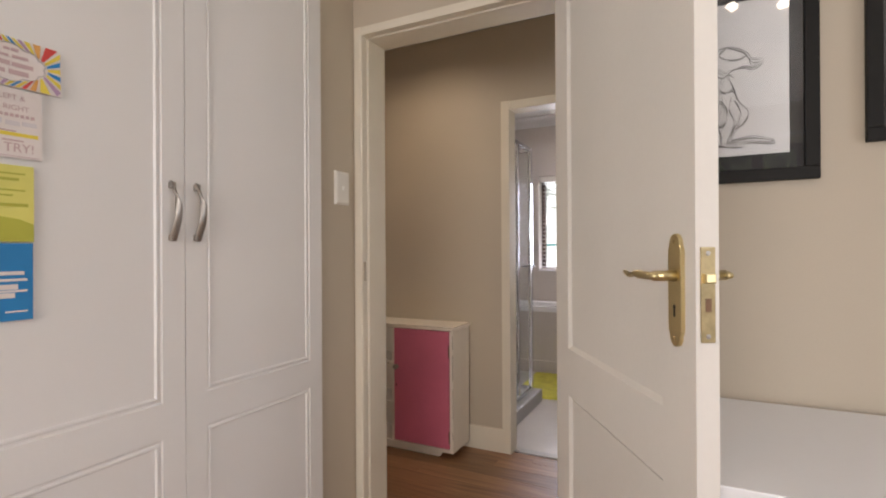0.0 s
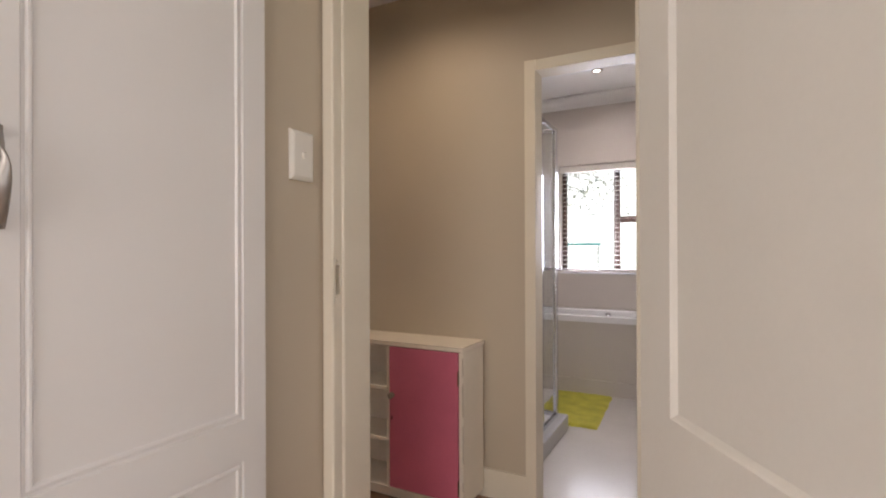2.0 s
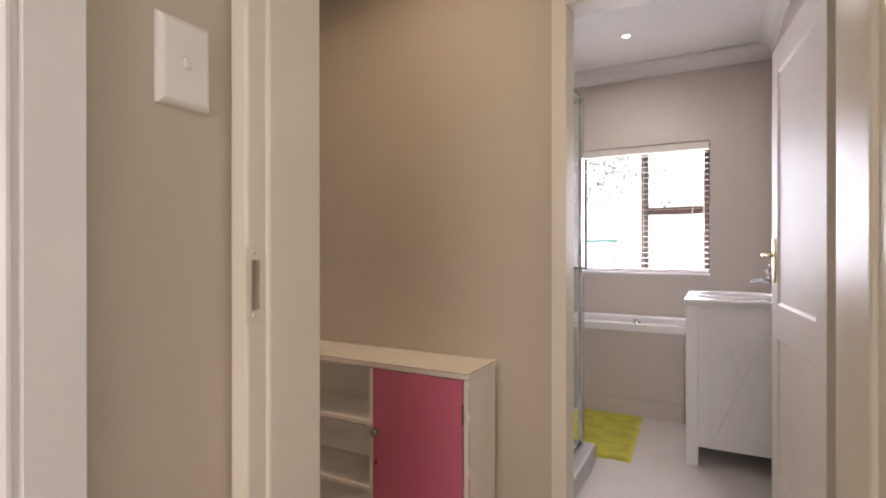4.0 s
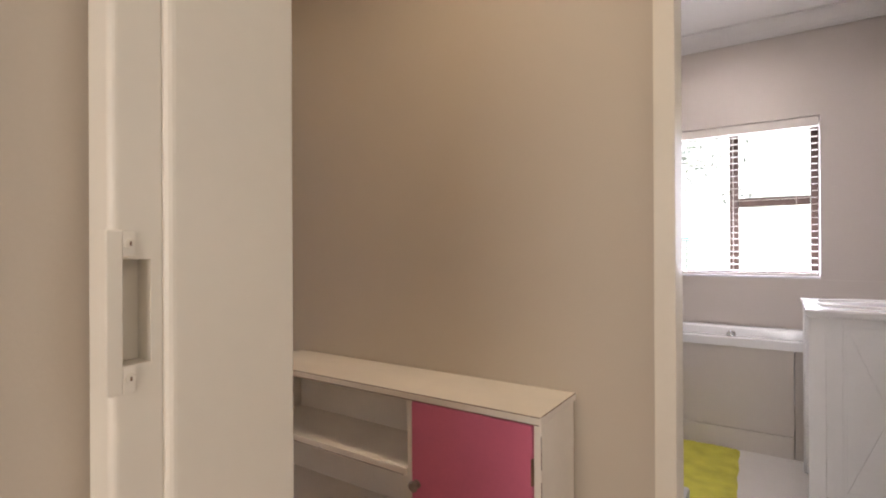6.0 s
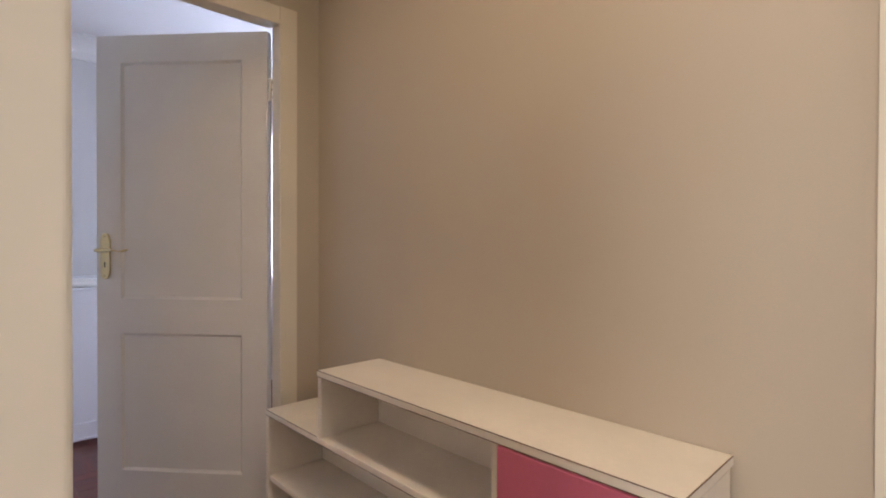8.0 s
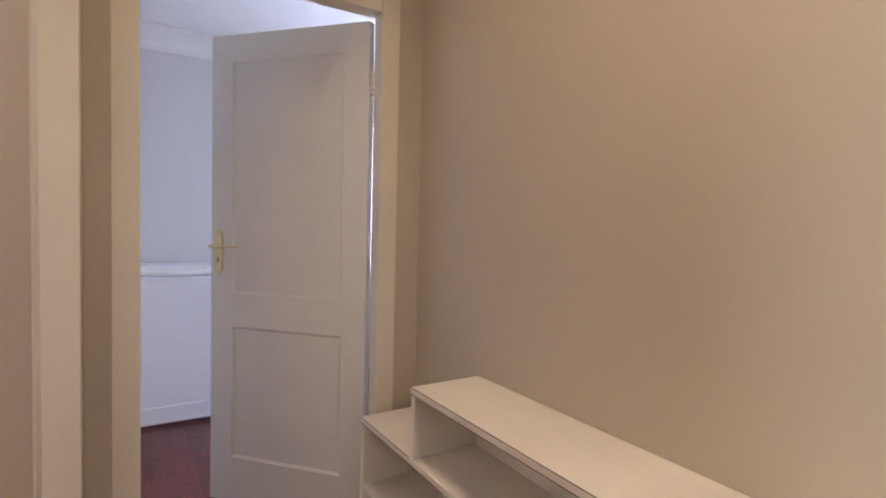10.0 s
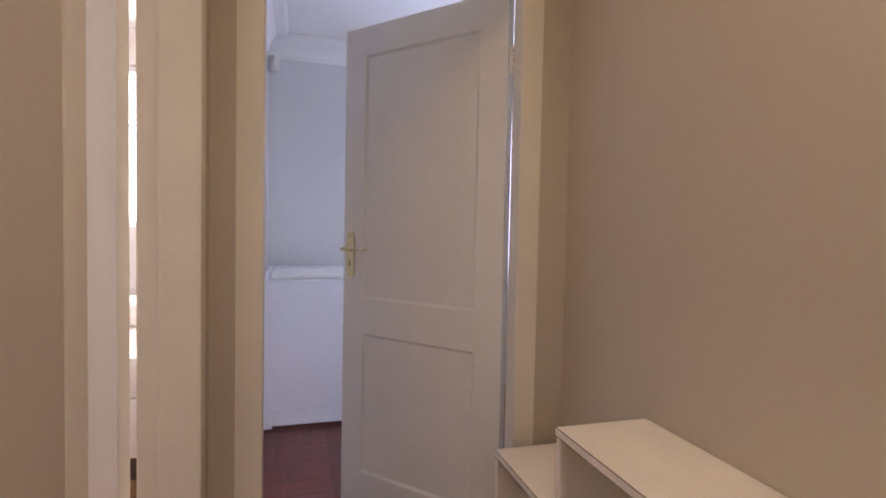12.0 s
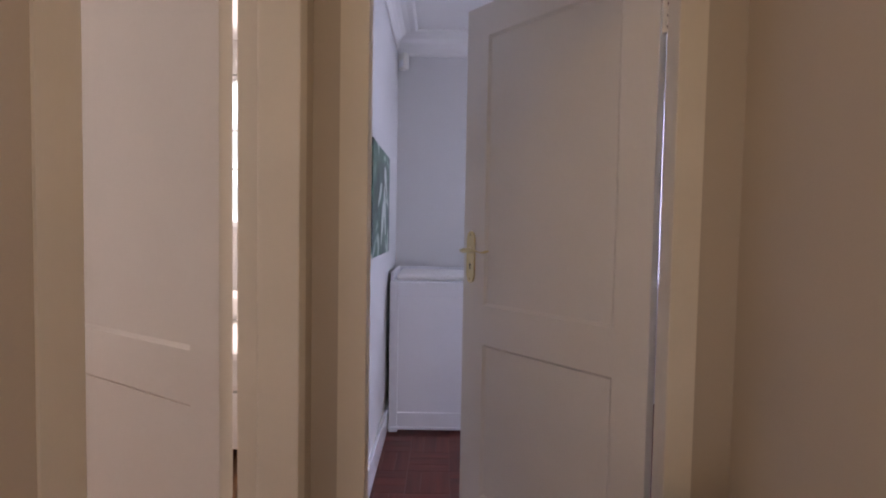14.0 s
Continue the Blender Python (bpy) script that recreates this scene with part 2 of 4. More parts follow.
def framed_slab(width, height, thick, stile, panels, steps):
    """One slab from x = 0 to width, y = 0 to thick, with sunk fields (z0, z1) on both faces, shaped by steps of (inset, rise).
    Returns the slab and the corners of the innermost fields."""
    bm = bmesh.new()
    xs = [0, stile, width - stile, width]
    zs = [0] + [z for p in panels for z in p] + [height]
    grid = [[[bm.verts.new((x, y, z)) for z in zs] for x in xs] for y in (0, thick)]
    fields = []
    for s in (0, 1):
        for i in range(3):
            for k in range(len(zs) - 1):
                q = (grid[s][i][k], grid[s][i + 1][k], grid[s][i + 1][k + 1], grid[s][i][k + 1])
                f = bm.faces.new(q if s == 0 else q[::-1])
                if i == 1 and k % 2 == 1:
                    fields.append(f)
    nz = len(zs) - 1
    for k in range(nz):
        bm.faces.new((grid[0][0][k], grid[0][0][k + 1], grid[1][0][k + 1], grid[1][0][k]))
        bm.faces.new((grid[0][3][k + 1], grid[0][3][k], grid[1][3][k], grid[1][3][k + 1]))
    for i in range(3):
        bm.faces.new((grid[0][i + 1][0], grid[0][i][0], grid[1][i][0], grid[1][i + 1][0]))
        bm.faces.new((grid[0][i][nz], grid[0][i + 1][nz], grid[1][i + 1][nz], grid[1][i][nz]))
    bmesh.ops.recalc_face_normals(bm, faces=bm.faces)
    for f in fields:
        for inset, rise in steps:
            bmesh.ops.inset_individual(bm, faces=[f], thickness=inset, depth=rise)
    inner = [[v.co.copy() for v in f.verts] for f in fields]
    return bm, inner


def lever_plate(parent, m, side=1, long=0.105, key=True):
    """A brass back plate with clipped ends, a curled lever and a keyhole; the plate lies in the x-z plane and looks along -y."""
    w, h = 0.021, 0.098
    out = []
    for a in range(0, 181, 20):
        out.append((w * 0.8 * math.cos(radians(a)), h - 0.02 + 0.02 * math.sin(radians(a))))
    out = [(w, h - 0.028)] + out + [(-w, h - 0.028), (-w, -h + 0.028)] + [(-x, -z) for x, z in out] + [(w, -h + 0.028)]
    bm = prism(out, 0.008, bevel=0.002)
    bm.transform(m @ Matrix.Translation((0, -0.0075, 0)))
    plate = part("back_plate", bm, M_brass, parent, "polished brass back plate")
    bm = bmesh.new()
    tube(bm, [(0, -0.006, 0.025), (0, -0.02, 0.025), (0, -0.045, 0.025)], [0.011, 0.009, 0.009], 14)
    s = side
    tube(bm, [(-0.013 * s, -0.047, 0.025), (-0.004 * s, -0.047, 0.025), (0.03 * s, -0.048, 0.025), (0.046 * s, -0.048, 0.0255), (0.058 * s, -0.048, 0.027), (0.069 * s, -0.0475, 0.0255), (0.082 * s, -0.046, 0.022), (0.094 * s, -0.044, 0.0205), (0.104 * s, -0.042, 0.0225), (0.116 * s, -0.04, 0.026), (0.126 * s, -0.04, 0.029)],
         [(0.005, 0.005), (0.007, 0.007), (0.0072, 0.007), (0.0076, 0.0078), (0.007, 0.0054), (0.006, 0.0027), (0.0058, 0.002), (0.0062, 0.0026), (0.0072, 0.0044), (0.0068, 0.004), (0.003, 0.0014)], 12)
    bm.transform(m)
    part("lever", bm, M_brass, plate, "curled brass lever handle", smooth=True)
    for z in (0.083, -0.083):
        b = lathe([(0.0001, 0.0016), (0.0028, 0.001), (0.0038, 0.0)], 10)
        b.transform(m @ pose(0, -0.0075, z, 90, 0, 0))
        part("screw", b, M_worn_brass, plate)
    if key:
        bm = prism([(-0.003, -0.046), (0.003, -0.046), (0.003, -0.032), (0.0045, -0.028), (0, -0.024), (-0.0045, -0.028), (-0.003, -0.032)], 0.001)
        bm.transform(m @ Matrix.Translation((0, -0.0078, 0)))
        part("keyhole", bm, M_dark, plate, "dark keyhole")
    return plate


# ---- levels and planes ----
FRONT0, FRONT1 = 0.008, 0.135      # wall between bedroom and hall
BACK0, BACK1 = 1.222, 1.36          # wall between hall and bathroom
END0, END1 = -1.62, -1.745          # wall between hall and nursery
CEIL = 2.58
HALL_CEIL = 2.53
TALL = 2.75

# ---- large structure ----
setting("wall_front", boxes((-1.745, -1.546, FRONT0, FRONT1, 0, TALL), (-1.546, -0.756, FRONT0, FRONT1, 2.08, TALL), (-0.756, 0.009, FRONT0, FRONT1, 0, TALL),
                            (0.009, 0.832, FRONT0, FRONT1, 2.067, TALL), (0.832, 3.4, FRONT0, FRONT1, 0, TALL)), M_wall,
        "warm grey painted wall with two doorways", "wall")
setting("wall_switch", boxes((-0.55, 0.0, -0.205, FRONT0, 0, TALL)), M_wall, "warm grey wall return beside the wardrobe", "wall")
setting("wall_back", boxes((-1.745, 0.18, BACK0, BACK1, 0, TALL), (0.18, 1.03, BACK0, BACK1, 2.068, TALL), (1.03, 1.6, BACK0, BACK1, 0, TALL)), M_wall,
        "warm grey painted hall wall with the bathroom doorway", "wall")
setting("wall_end", boxes((END1, END0, FRONT1, 0.21, 0, TALL), (END1, END0, 0.21, 1.115, 2.1, TALL), (END1, END0, 1.115, BACK0, 0, TALL)), M_wall,
        "warm grey end wall of the hall with a doorway", "wall")
# unseen end wall; its window opening is added for the fill lamp
setting("wall_hall_east", boxes((1.5, 1.6, FRONT1, 0.28, 0, TALL), (1.5, 1.6, 0.28, 1.08, 0, 0.8), (1.5, 1.6, 0.28, 1.08, 2.1, TALL), (1.5, 1.6, 1.08, BACK0, 0, TALL)), M_wall, "warm grey wall closing the unseen hall end, with an added window", "wall")
# bedroom shell
setting("wall_bedroom_south", boxes((-0.65, 0.2, -4.3, -4.15, 0, TALL), (0.2, 2.1, -4.3, -4.15, 0, 0.85), (0.2, 2.1, -4.3, -4.15, 2.2, TALL), (2.1, 3.5, -4.3, -4.15, 0, TALL)), M_wall,
        "warm grey bedroom wall with a wide window opening", "wall")
# the opening in this unseen wall is assumed, for the side fill lamp
setting("wall_bedroom_east", boxes((3.4, 3.5, -4.15, -2.5, 0, TALL), (3.4, 3.5, -2.5, -0.9, 0, 0.9), (3.4, 3.5, -2.5, -0.9, 2.1, TALL), (3.4, 3.5, -0.9, FRONT1, 0, TALL)), M_wall, "warm grey bedroom wall with an assumed, unseen side window", "wall")
setting("wall_bedroom_west", boxes((-0.65, -0.55, -4.15, FRONT0 - 0.002, 0, TALL)), M_wall, "plain wall behind the wardrobe", "wall")
setting("floor_bedroom", boxes((-0.65, 3.5, -4.3, 0.02, -0.12, -0.012)), M_laminate, "brown laminate floor of the bedroom", "floor")
setting("ceiling_bedroom", boxes((-0.65, 3.5, -4.3, FRONT0 - 0.002, CEIL, CEIL + 0.1)), M_ceiling, "white bedroom ceiling", "ceiling")
# hall
setting("floor_hall", boxes((-1.745, 1.6, 0.022, BACK0 + 0.07, -0.12, -0.012)), M_dark, "dark subfloor under the laminate", "floor")
setting("ceiling_hall", boxes((END0 + 0.002, 1.498, FRONT1 + 0.002, BACK0 - 0.002, HALL_CEIL, HALL_CEIL + 0.1)), M_ceiling, "plain hall ceiling", "ceiling")
# bathroom shell
RIGHT = 1.038
WB = 3.714
setting("wall_bathroom_north", boxes((-0.9, -0.33, WB, WB + 0.22, 0, TALL), (-0.33, 0.648, WB, WB + 0.22, 0, 0.967), (-0.33, 0.648, WB, WB + 0.22, 1.985, TALL), (0.648, RIGHT + 0.1, WB, WB + 0.22, 0, TALL)), M_wall_bath,
        "pale taupe bathroom wall with a window opening", "wall")
setting("wall_bathroom_east", boxes((RIGHT, RIGHT + 0.1, BACK1, WB, 0, TALL)), M_wall_bath, "pale taupe bathroom wall behind the vanity", "wall")
setting("wall_bathroom_west", boxes((-1.0, -0.9, BACK1, WB, 0, TALL)), M_wall_bath, "pale taupe bathroom wall behind the shower", "wall")
setting("floor_bathroom", boxes((-1.0, RIGHT + 0.1, BACK0 + 0.072, WB, -0.1, 0.0)), M_vinyl, "smooth pale greige bathroom floor", "floor")
setting("ceiling_bathroom", boxes((-1.0, RIGHT + 0.1, BACK1, WB + 0.22, 2.62, 2.72)), M_ceiling, "white bathroom ceiling", "ceiling")
# nursery shell
NS, NW = 0.142, -3.87
setting("wall_nursery_south", boxes((NW - 0.1, END1, -0.05, NS, 0, TALL)), M_wall_pale, "pale grey nursery wall with a painting", "wall")
setting("wall_nursery_west", boxes((NW - 0.1, NW, NS, 1.9, 0, TALL), (NW - 0.1, NW, 1.9, 3.1, 0, 0.9), (NW - 0.1, NW, 1.9, 3.1, 2.1, TALL), (NW - 0.1, NW, 3.1, 3.3, 0, TALL)), M_wall_pale, "pale grey nursery wall with a window beyond the chest", "wall")
setting("wall_nursery_north", boxes((NW, -1.6, 3.2, 3.3, 0, TALL)), M_wall_pale,
        "plain pale grey nursery wall", "wall")
setting("wall_nursery_east", boxes((END1, END1 + 0.1, BACK1, 3.2, 0, TALL)), M_wall_pale, "plain pale grey nursery wall", "wall")
setting("ceiling_nursery", boxes((NW, END1 - 0.002, NS, 3.2, 2.54, 2.64)), M_ceiling, "white nursery ceiling with a cove cornice", "ceiling")
setting("floor_nursery", boxes((NW - 0.1, END1 - 0.002, -0.05, 3.3, -0.12, -0.004)), M_parquet, "red-brown timber floor of the nursery", "floor")
# guest room shell
setting("wall_guest_west", boxes((-4.1, -4.0, -3.0, -2.3, 0, TALL), (-4.1, -4.0, -2.3, -0.3, 0, 1.2), (-4.1, -4.0, -2.3, -0.3, 2.3, TALL), (-4.1, -4.0, -0.3, -0.05, 0, TALL)), M_wall_pale,
        "pale guest room wall with a bright window", "wall")
setting("wall_guest_south", boxes((-4.1, -0.65, -3.1, -3.0, 0, TALL)), M_wall_pale, "plain pale guest room wall", "wall")
setting("wall_guest_east", boxes((-0.652, -0.651, -3.0, FRONT0 - 0.004, 0, TALL)), M_wall_pale, "plain pale guest room wall", "wall")
setting("floor_guest", boxes((-4.1, -0.65, -3.1, -0.03, -0.12, 0.0)), M_laminate, "brown timber floor of the guest room", "floor")
setting("ceiling_guest", boxes((-4.0, -0.66, -3.0, FRONT0 - 0.002, 2.54, 2.64)), M_ceiling, "white guest room ceiling", "ceiling")

# unseen slab added to stop sunlight leaking through wall and ceiling gaps
setting("roof", boxes((-4.3, 3.7, -4.5, 4.1, TALL + 0.002, TALL + 0.12)), M_tile, "unseen roof slab added to keep the sun out of the rooms", "roof")

# ---- door frames ----
def door_frame(name, m, clear, height, depth, face, lip, rebate, label, hole=None):
    """A rebated timber frame. In its own axes the opening runs from x = 0 to clear between the stops, the rebate side is y = 0.
    face: how far the frame reaches outwards; lip, rebate: the step that takes the leaf; hole: (y0, y1, z0, z1) mortise in the first jamb."""
    root = thing(name, m, label, "door frame")
    root["kind"] = "structure"
    top = height + face
    for s, x, mortise in ((1, 0.0, hole), (-1, clear, None)):
        bm = bmesh.new()
        a, b = sorted((x - s * face, x - s * lip))
        front, nose = ((1,), (1, 2)) if s > 0 else ((0,), (0, 3))
        if mortise:
            h0, h1, v0, v1 = mortise
            rounded_bar(bm, a, b, 0, h0, 0, top, front, 0.006)
            for q in ((a, b, h0, rebate, 0, v0), (a, b, h0, rebate, v1, top), (a, b, h1, rebate, v0, v1), (a, a + 0.013, h0, h1, v0, v1)):
                box(bm, *q)
        else:
            rounded_bar(bm, a, b, 0, rebate, 0, top, front, 0.006)
        # stop with a rounded nose
        a, b = sorted((x - s * face, x))
        mid = depth - 0.03
        rounded_bar(bm, a, b, rebate, mid, 0, top, nose[:1], 0.009)
        rounded_bar(bm, a, b, mid, depth, 0, top, nose[1:], 0.003)
        part("jamb", bm, M_trim, root)
    bm = bmesh.new()
    box(bm, -lip + 0.001, clear + lip - 0.001, 0.0005, rebate, height + lip, top - 0.001, bevel=0.002)
    box(bm, 0.001, clear - 0.001, rebate + 0.0005, depth - 0.0005, height, top - 0.001, bevel=0.005)
    part("head", bm, M_trim, root)
    return root


bedroom_frame = door_frame("door_frame_1", pose(0.044, 0.004, 0), 0.746, 2.03, 0.158, 0.038, 0.005, 0.036, "cream painted timber door frame of the bedroom", hole=(0.008, 0.028, 1.078, 1.155))
door_frame("door_frame_2", pose(0.985, 1.372, 0, 0, 0, 180), 0.767, 2.022, 0.165, 0.051, 0.018, 0.05, "cream painted timber door frame of the bathroom")
door_frame("door_frame_3", pose(END1 - 0.01, 1.049, 0, 0, 0, -90), 0.774, 2.035, 0.138, 0.072, 0.05, 0.062, "cream painted timber door frame at the hall end")
door_frame("door_frame_4", pose(-1.496, -0.012, 0), 0.69, 2.035, 0.15, 0.055, 0.014, 0.05, "cream painted timber door frame with a bright gap")

# painted-over strike plate in the bedroom frame
bm = boxes((-0.0049, -0.0028, -0.003, 0.0075, 1.058, 1.176), (-0.0049, -0.0028, 0.0075, 0.0165, 1.157, 1.176), (-0.0049, -0.0028, 0.0075, 0.0165, 1.058, 1.078), (-0.015, -0.0049, -0.003, -0.0005, 1.058, 1.176), bevel=0.0007)
strike = part("strike_plate", bm, M_trim, bedroom_frame, "painted-over strike plate")
for z in (1.1665, 1.0685):
    bm = lathe([(0.0001, 0.0), (0.0035, 0.0005), (0.004, -0.001), (0.004, -0.002)], 10)
    bm.transform(pose(-0.0021, 0.0125, z, 0, 90, 0))
    part("screw", bm, M_trim, strike)
    bm = boxes((-0.0024, -0.0014, 0.0119, 0.0131, z - 0.0016, z + 0.0016))
    part("screw_slot", bm, M_wear, strike)


# ---- door leaves ----
def room_door(name, m, width, thick, label, mid=(0.78, 0.925), stile=0.108):
    root = thing(name, m, label, "door")
    body, inner = framed_slab(width, 2.03, thick, stile, ((0.2, mid[0]), (mid[1], 1.916)), ((0.004, -0.003), (0.011, -0.006)))
    part("leaf", body, M_door, root)
    for q in inner:
        x0, x1, z0, z1 = min(v.x for v in q), max(v.x for v in q), min(v.z for v in q), max(v.z for v in q)
        y = q[0].y
        part("panel", boxes((x0 + 0.0006, x1 - 0.0006, y - 0.0012, y + 0.0012, z0 + 0.0006, z1 - 0.0006)), M_door, root)
    return root


def hinge(parent, m):
    bm = boxes((-0.012, 0.012, -0.002, 0.0, -0.045, 0.045))
    tube(bm, [(0, -0.004, -0.045), (0, -0.004, 0.045)], 0.006, 10)
    bm.transform(m)
    h = part("hinge", bm, M_cream, parent, "painted butt hinge")
    for z in (-0.03, 0.0, 0.03):
        b = lathe([(0.0001, 0.001), (0.004, 0.0008), (0.0045, 0.0)], 8)
        b.transform(m @ pose(0.006, -0.0022, z, 90, 0, 0))
        part("screw", b, M_wear, h)


door_1 = room_door("door_1", pose(0.806, -0.03, 0.008, 0, 0, -58.8), 0.75, 0.04, "white panelled bedroom door with brass handles, wide open", mid=(0.769, 0.904))
lever_plate(door_1, pose(0.698, 0, 1.121), side=-1)
lever_plate(door_1, pose(0.698, 0.04, 1.121, 0, 0, 180), side=1)
bm = boxes((0.7495, 0.7525, 0.008, 0.032, 1.039, 1.195))
lock = part("lock_plate", bm, M_worn_brass, door_1, "worn brass lock plate in the door edge")
bm = prism([(-0.009, 0), (0.009, 0), (0.009, 0.016), (-0.009, 0.016)], 0.01, bevel=0.002)
bm.transform(pose(0.752, 0.02, 1.136, 0, 0, 90))
bm.transform(Matrix.Translation((0.009, 0, 0)))
part("latch_bolt", bm, M_brass, lock, "brass latch bolt")
part("bolt_slot", boxes((0.7522, 0.7532, 0.015, 0.025, 1.089, 1.111)), M_wear, lock, "dark bolt slot")
for z in (1.185, 1.049):
    b = lathe([(0.0001, 0.001), (0.004, 0.0006), (0.0045, 0.0)], 8)
    b.transform(pose(0.7526, 0.02, z, 0, 90, 0))
    part("screw", b, M_nickel, lock)
door_2 = room_door("door_2", pose(1.010, 1.374, 0.008, 0, 0, 95.5), 0.765, 0.038, "white panelled bathroom door with a brass handle, open")
lever_plate(door_2, pose(0.705, 0.038, 1.11, 0, 0, 180), side=1)
lever_plate(door_2, pose(0.705, 0.0, 1.11), side=-1)
door_3 = room_door("door_3", pose(-1.7485, 1.0735, 0.008, 0, 0, -138.5), 0.743, 0.04, "white panelled nursery door with a brass handle, half open")
lever_plate(door_3, pose(0.702, 0.04, 1.104, 0, 0, 180), side=1)
lever_plate(door_3, pose(0.702, 0.0, 1.104), side=-1)
for z in (1.79, 0.3):
    hinge(door_3, pose(-0.015, 0.036, z, 0, 0, 160))
door_4 = room_door("door_4", pose(-1.541, -0.034, 0.008, 0, 0, -120), 0.77, 0.036, "white panelled guest room door standing open", mid=(0.765, 0.9), stile=0.112)
hinge(door_4, pose(0.004, 0.037, 1.79, 0, 0, 180))


# ---- trims ----
def skirting(name, x0, x1, y0, y1, height=0.135, label="white painted timber skirting board"):
    bm = boxes((x0, x1, y0, y1, -0.005, height), bevel=0.004)
    return setting(name, bm, M_trim if "hall" in name else M_white_desk, label, "skirting")


skirting("baseboard_hall_back", -1.6, 0.186, BACK0 - 0.016, BACK0 + 0.004)
skirting("baseboard_hall_front", -0.735, -0.002, FRONT1 - 0.004, FRONT1 + 0.016)
skirting("baseboard_nursery_south", NW, END1 - 0.02, NS - 0.004, NS + 0.016)
skirting("baseboard_nursery_west", NW - 0.004, NW + 0.016, NS + 0.018, 3.18)
skirting("baseboard_guest_west", -4.0, -3.984, -2.9, -0.06)
setting("threshold", boxes((0.25, 0.985, 1.25, 1.31, -0.004, 0.008), bevel=0.003), M_tile, "grey threshold strip in the bathroom doorway", "threshold")


def cornice(name, a, b, z, size, turn, steps=5):
    """A cove cornice from a to b under a ceiling at z; turn points from the wall into the room."""
    a, b, t = Vector((*a, 0)), Vector((*b, 0)), Vector((*turn, 0))
    prof = [(0, -size), (0.012, -size), (0.012, -size * 0.86)]
    for k in range(steps + 1):
        u = radians(90 * k / steps)
        prof.append((0.016 + (size - 0.03) * (1 - math.cos(u)), -size * 0.84 + size * 0.7 * math.sin(u)))
    prof += [(size, -0.012), (size, 0.0), (0, 0)]
    bm = bmesh.new()
    r0 = [bm.verts.new(a + t * u + Vector((0, 0, z + v))) for u, v in prof]
    r1 = [bm.verts.new(b + t * u + Vector((0, 0, z + v))) for u, v in prof]
    for k in range(len(prof)):
        bm.faces.new((r0[k], r0[(k + 1) % len(prof)], r1[(k + 1) % len(prof)], r1[k]))
    bm.faces.new(r0)
    bm.faces.new(r1[::-1])
    bmesh.ops.recalc_face_normals(bm, faces=bm.faces)
    return setting(name, bm, M_ceiling, "white moulded plaster cornice", "cornice")


setting("splashback_north", boxes((-0.898, RIGHT - 0.006, WB - 0.005, WB - 0.0005, 0.66, 0.962), bevel=0.0015), M_wall_bath, "pale taupe splashback band along the bath wall", "splashback")
setting("splashback_east", boxes((RIGHT - 0.005, RIGHT - 0.0005, 2.42, WB - 0.006, 0.66, 0.985), bevel=0.0015), M_wall_bath, "pale taupe splashback band beside the vanity", "splashback")
cornice("trim_bathroom_north", (-0.9, WB), (RIGHT, WB), 2.619, 0.1, (0, -1))
cornice("trim_bathroom_east", (RIGHT, WB - 0.101), (RIGHT, BACK1), 2.619, 0.1, (-1, 0))
cornice("trim_nursery_west", (NW, NS), (NW, 3.2), 2.539, 0.14, (1, 0))
cornice("trim_nursery_south", (NW + 0.141, NS), (END1, NS), 2.539, 0.14, (0, 1))


# ---- bedroom ----
def cupboard_door(parent, y0, width, handle_x):
    """A routed wardrobe door, seen from +x; the door runs from y0 towards +y."""
    m = pose(0.02, y0, 0.09, 0, 0, 90)
    h = 2.36
    st = 0.061
    body, inner = framed_slab(width, h, 0.02, st, ((0.1, 0.645), (0.735, h - 0.1)), ((0.004, -0.0045), (0.007, 0.0), (0.004, 0.004), (0.006, 0.0), (0.005, -0.0045)))
    body.transform(m)
    door = part("door", body, M_closet, parent)
    bm = bmesh.new()
    n = 12
    pts, rad = [], []
    for k in range(n + 1):
        u = k / n
        bow = math.sin(math.pi * u)
        pts.append((handle_x, -0.006 - 0.026 * bow, 1.138 + 0.147 * u))
        rad.append((0.0105 - 0.002 * bow, 0.003 + 0.0006 * bow))
    tube(bm, pts, rad, 10)
    for z in (1.146, 1.277):
        box(bm, handle_x - 0.007, handle_x + 0.007, -0.012, 0.0, z - 0.008, z + 0.008, bevel=0.002)
    bm.transform(m)
    part("handle", bm, M_nickel, door, "bowed brushed nickel handle", smooth=True)
    return door


def wardrobe(y_far, label):
    root = thing("wardrobe", pose(0, 0, 0), label, "wardrobe", "built-in wardrobes")
    part("carcass", boxes((-0.545, -0.001, y_far - 1.09, y_far, 0.0, 2.55)), M_closet, root)
    part("plinth", boxes((0.0, 0.012, y_far - 1.09, y_far, 0.0, 0.085)), M_closet, root)
    cupboard_door(root, y_far - 0.527, 0.525, 0.03)
    cupboard_door(root, y_far - 1.0885, 0.5595, 0.5215)
    return root


wardrobe(-0.207, "white built-in wardrobe with routed panels beside the doorway")
wardrobe(-1.2985, "white built-in wardrobe with notes stuck to it")


def words(body, size, m, mat, parent, label=""):
    c = bpy.data.curves.new("lettering", "FONT")
    c.body, c.size, c.extrude, c.align_x = body, size, 0.0002, "CENTER"
    tmp = new("lettering", c)
    dg = bpy.context.evaluated_depsgraph_get()
    me = bpy.data.meshes.new_from_object(tmp.evaluated_get(dg))
    bpy.data.objects.remove(tmp)
    me.transform(m)
    me.materials.clear()
    me.materials.append(mat)
    ob = new("lettering", me)
    ob.parent = parent
    if label:
        ob["label"] = label
    return ob


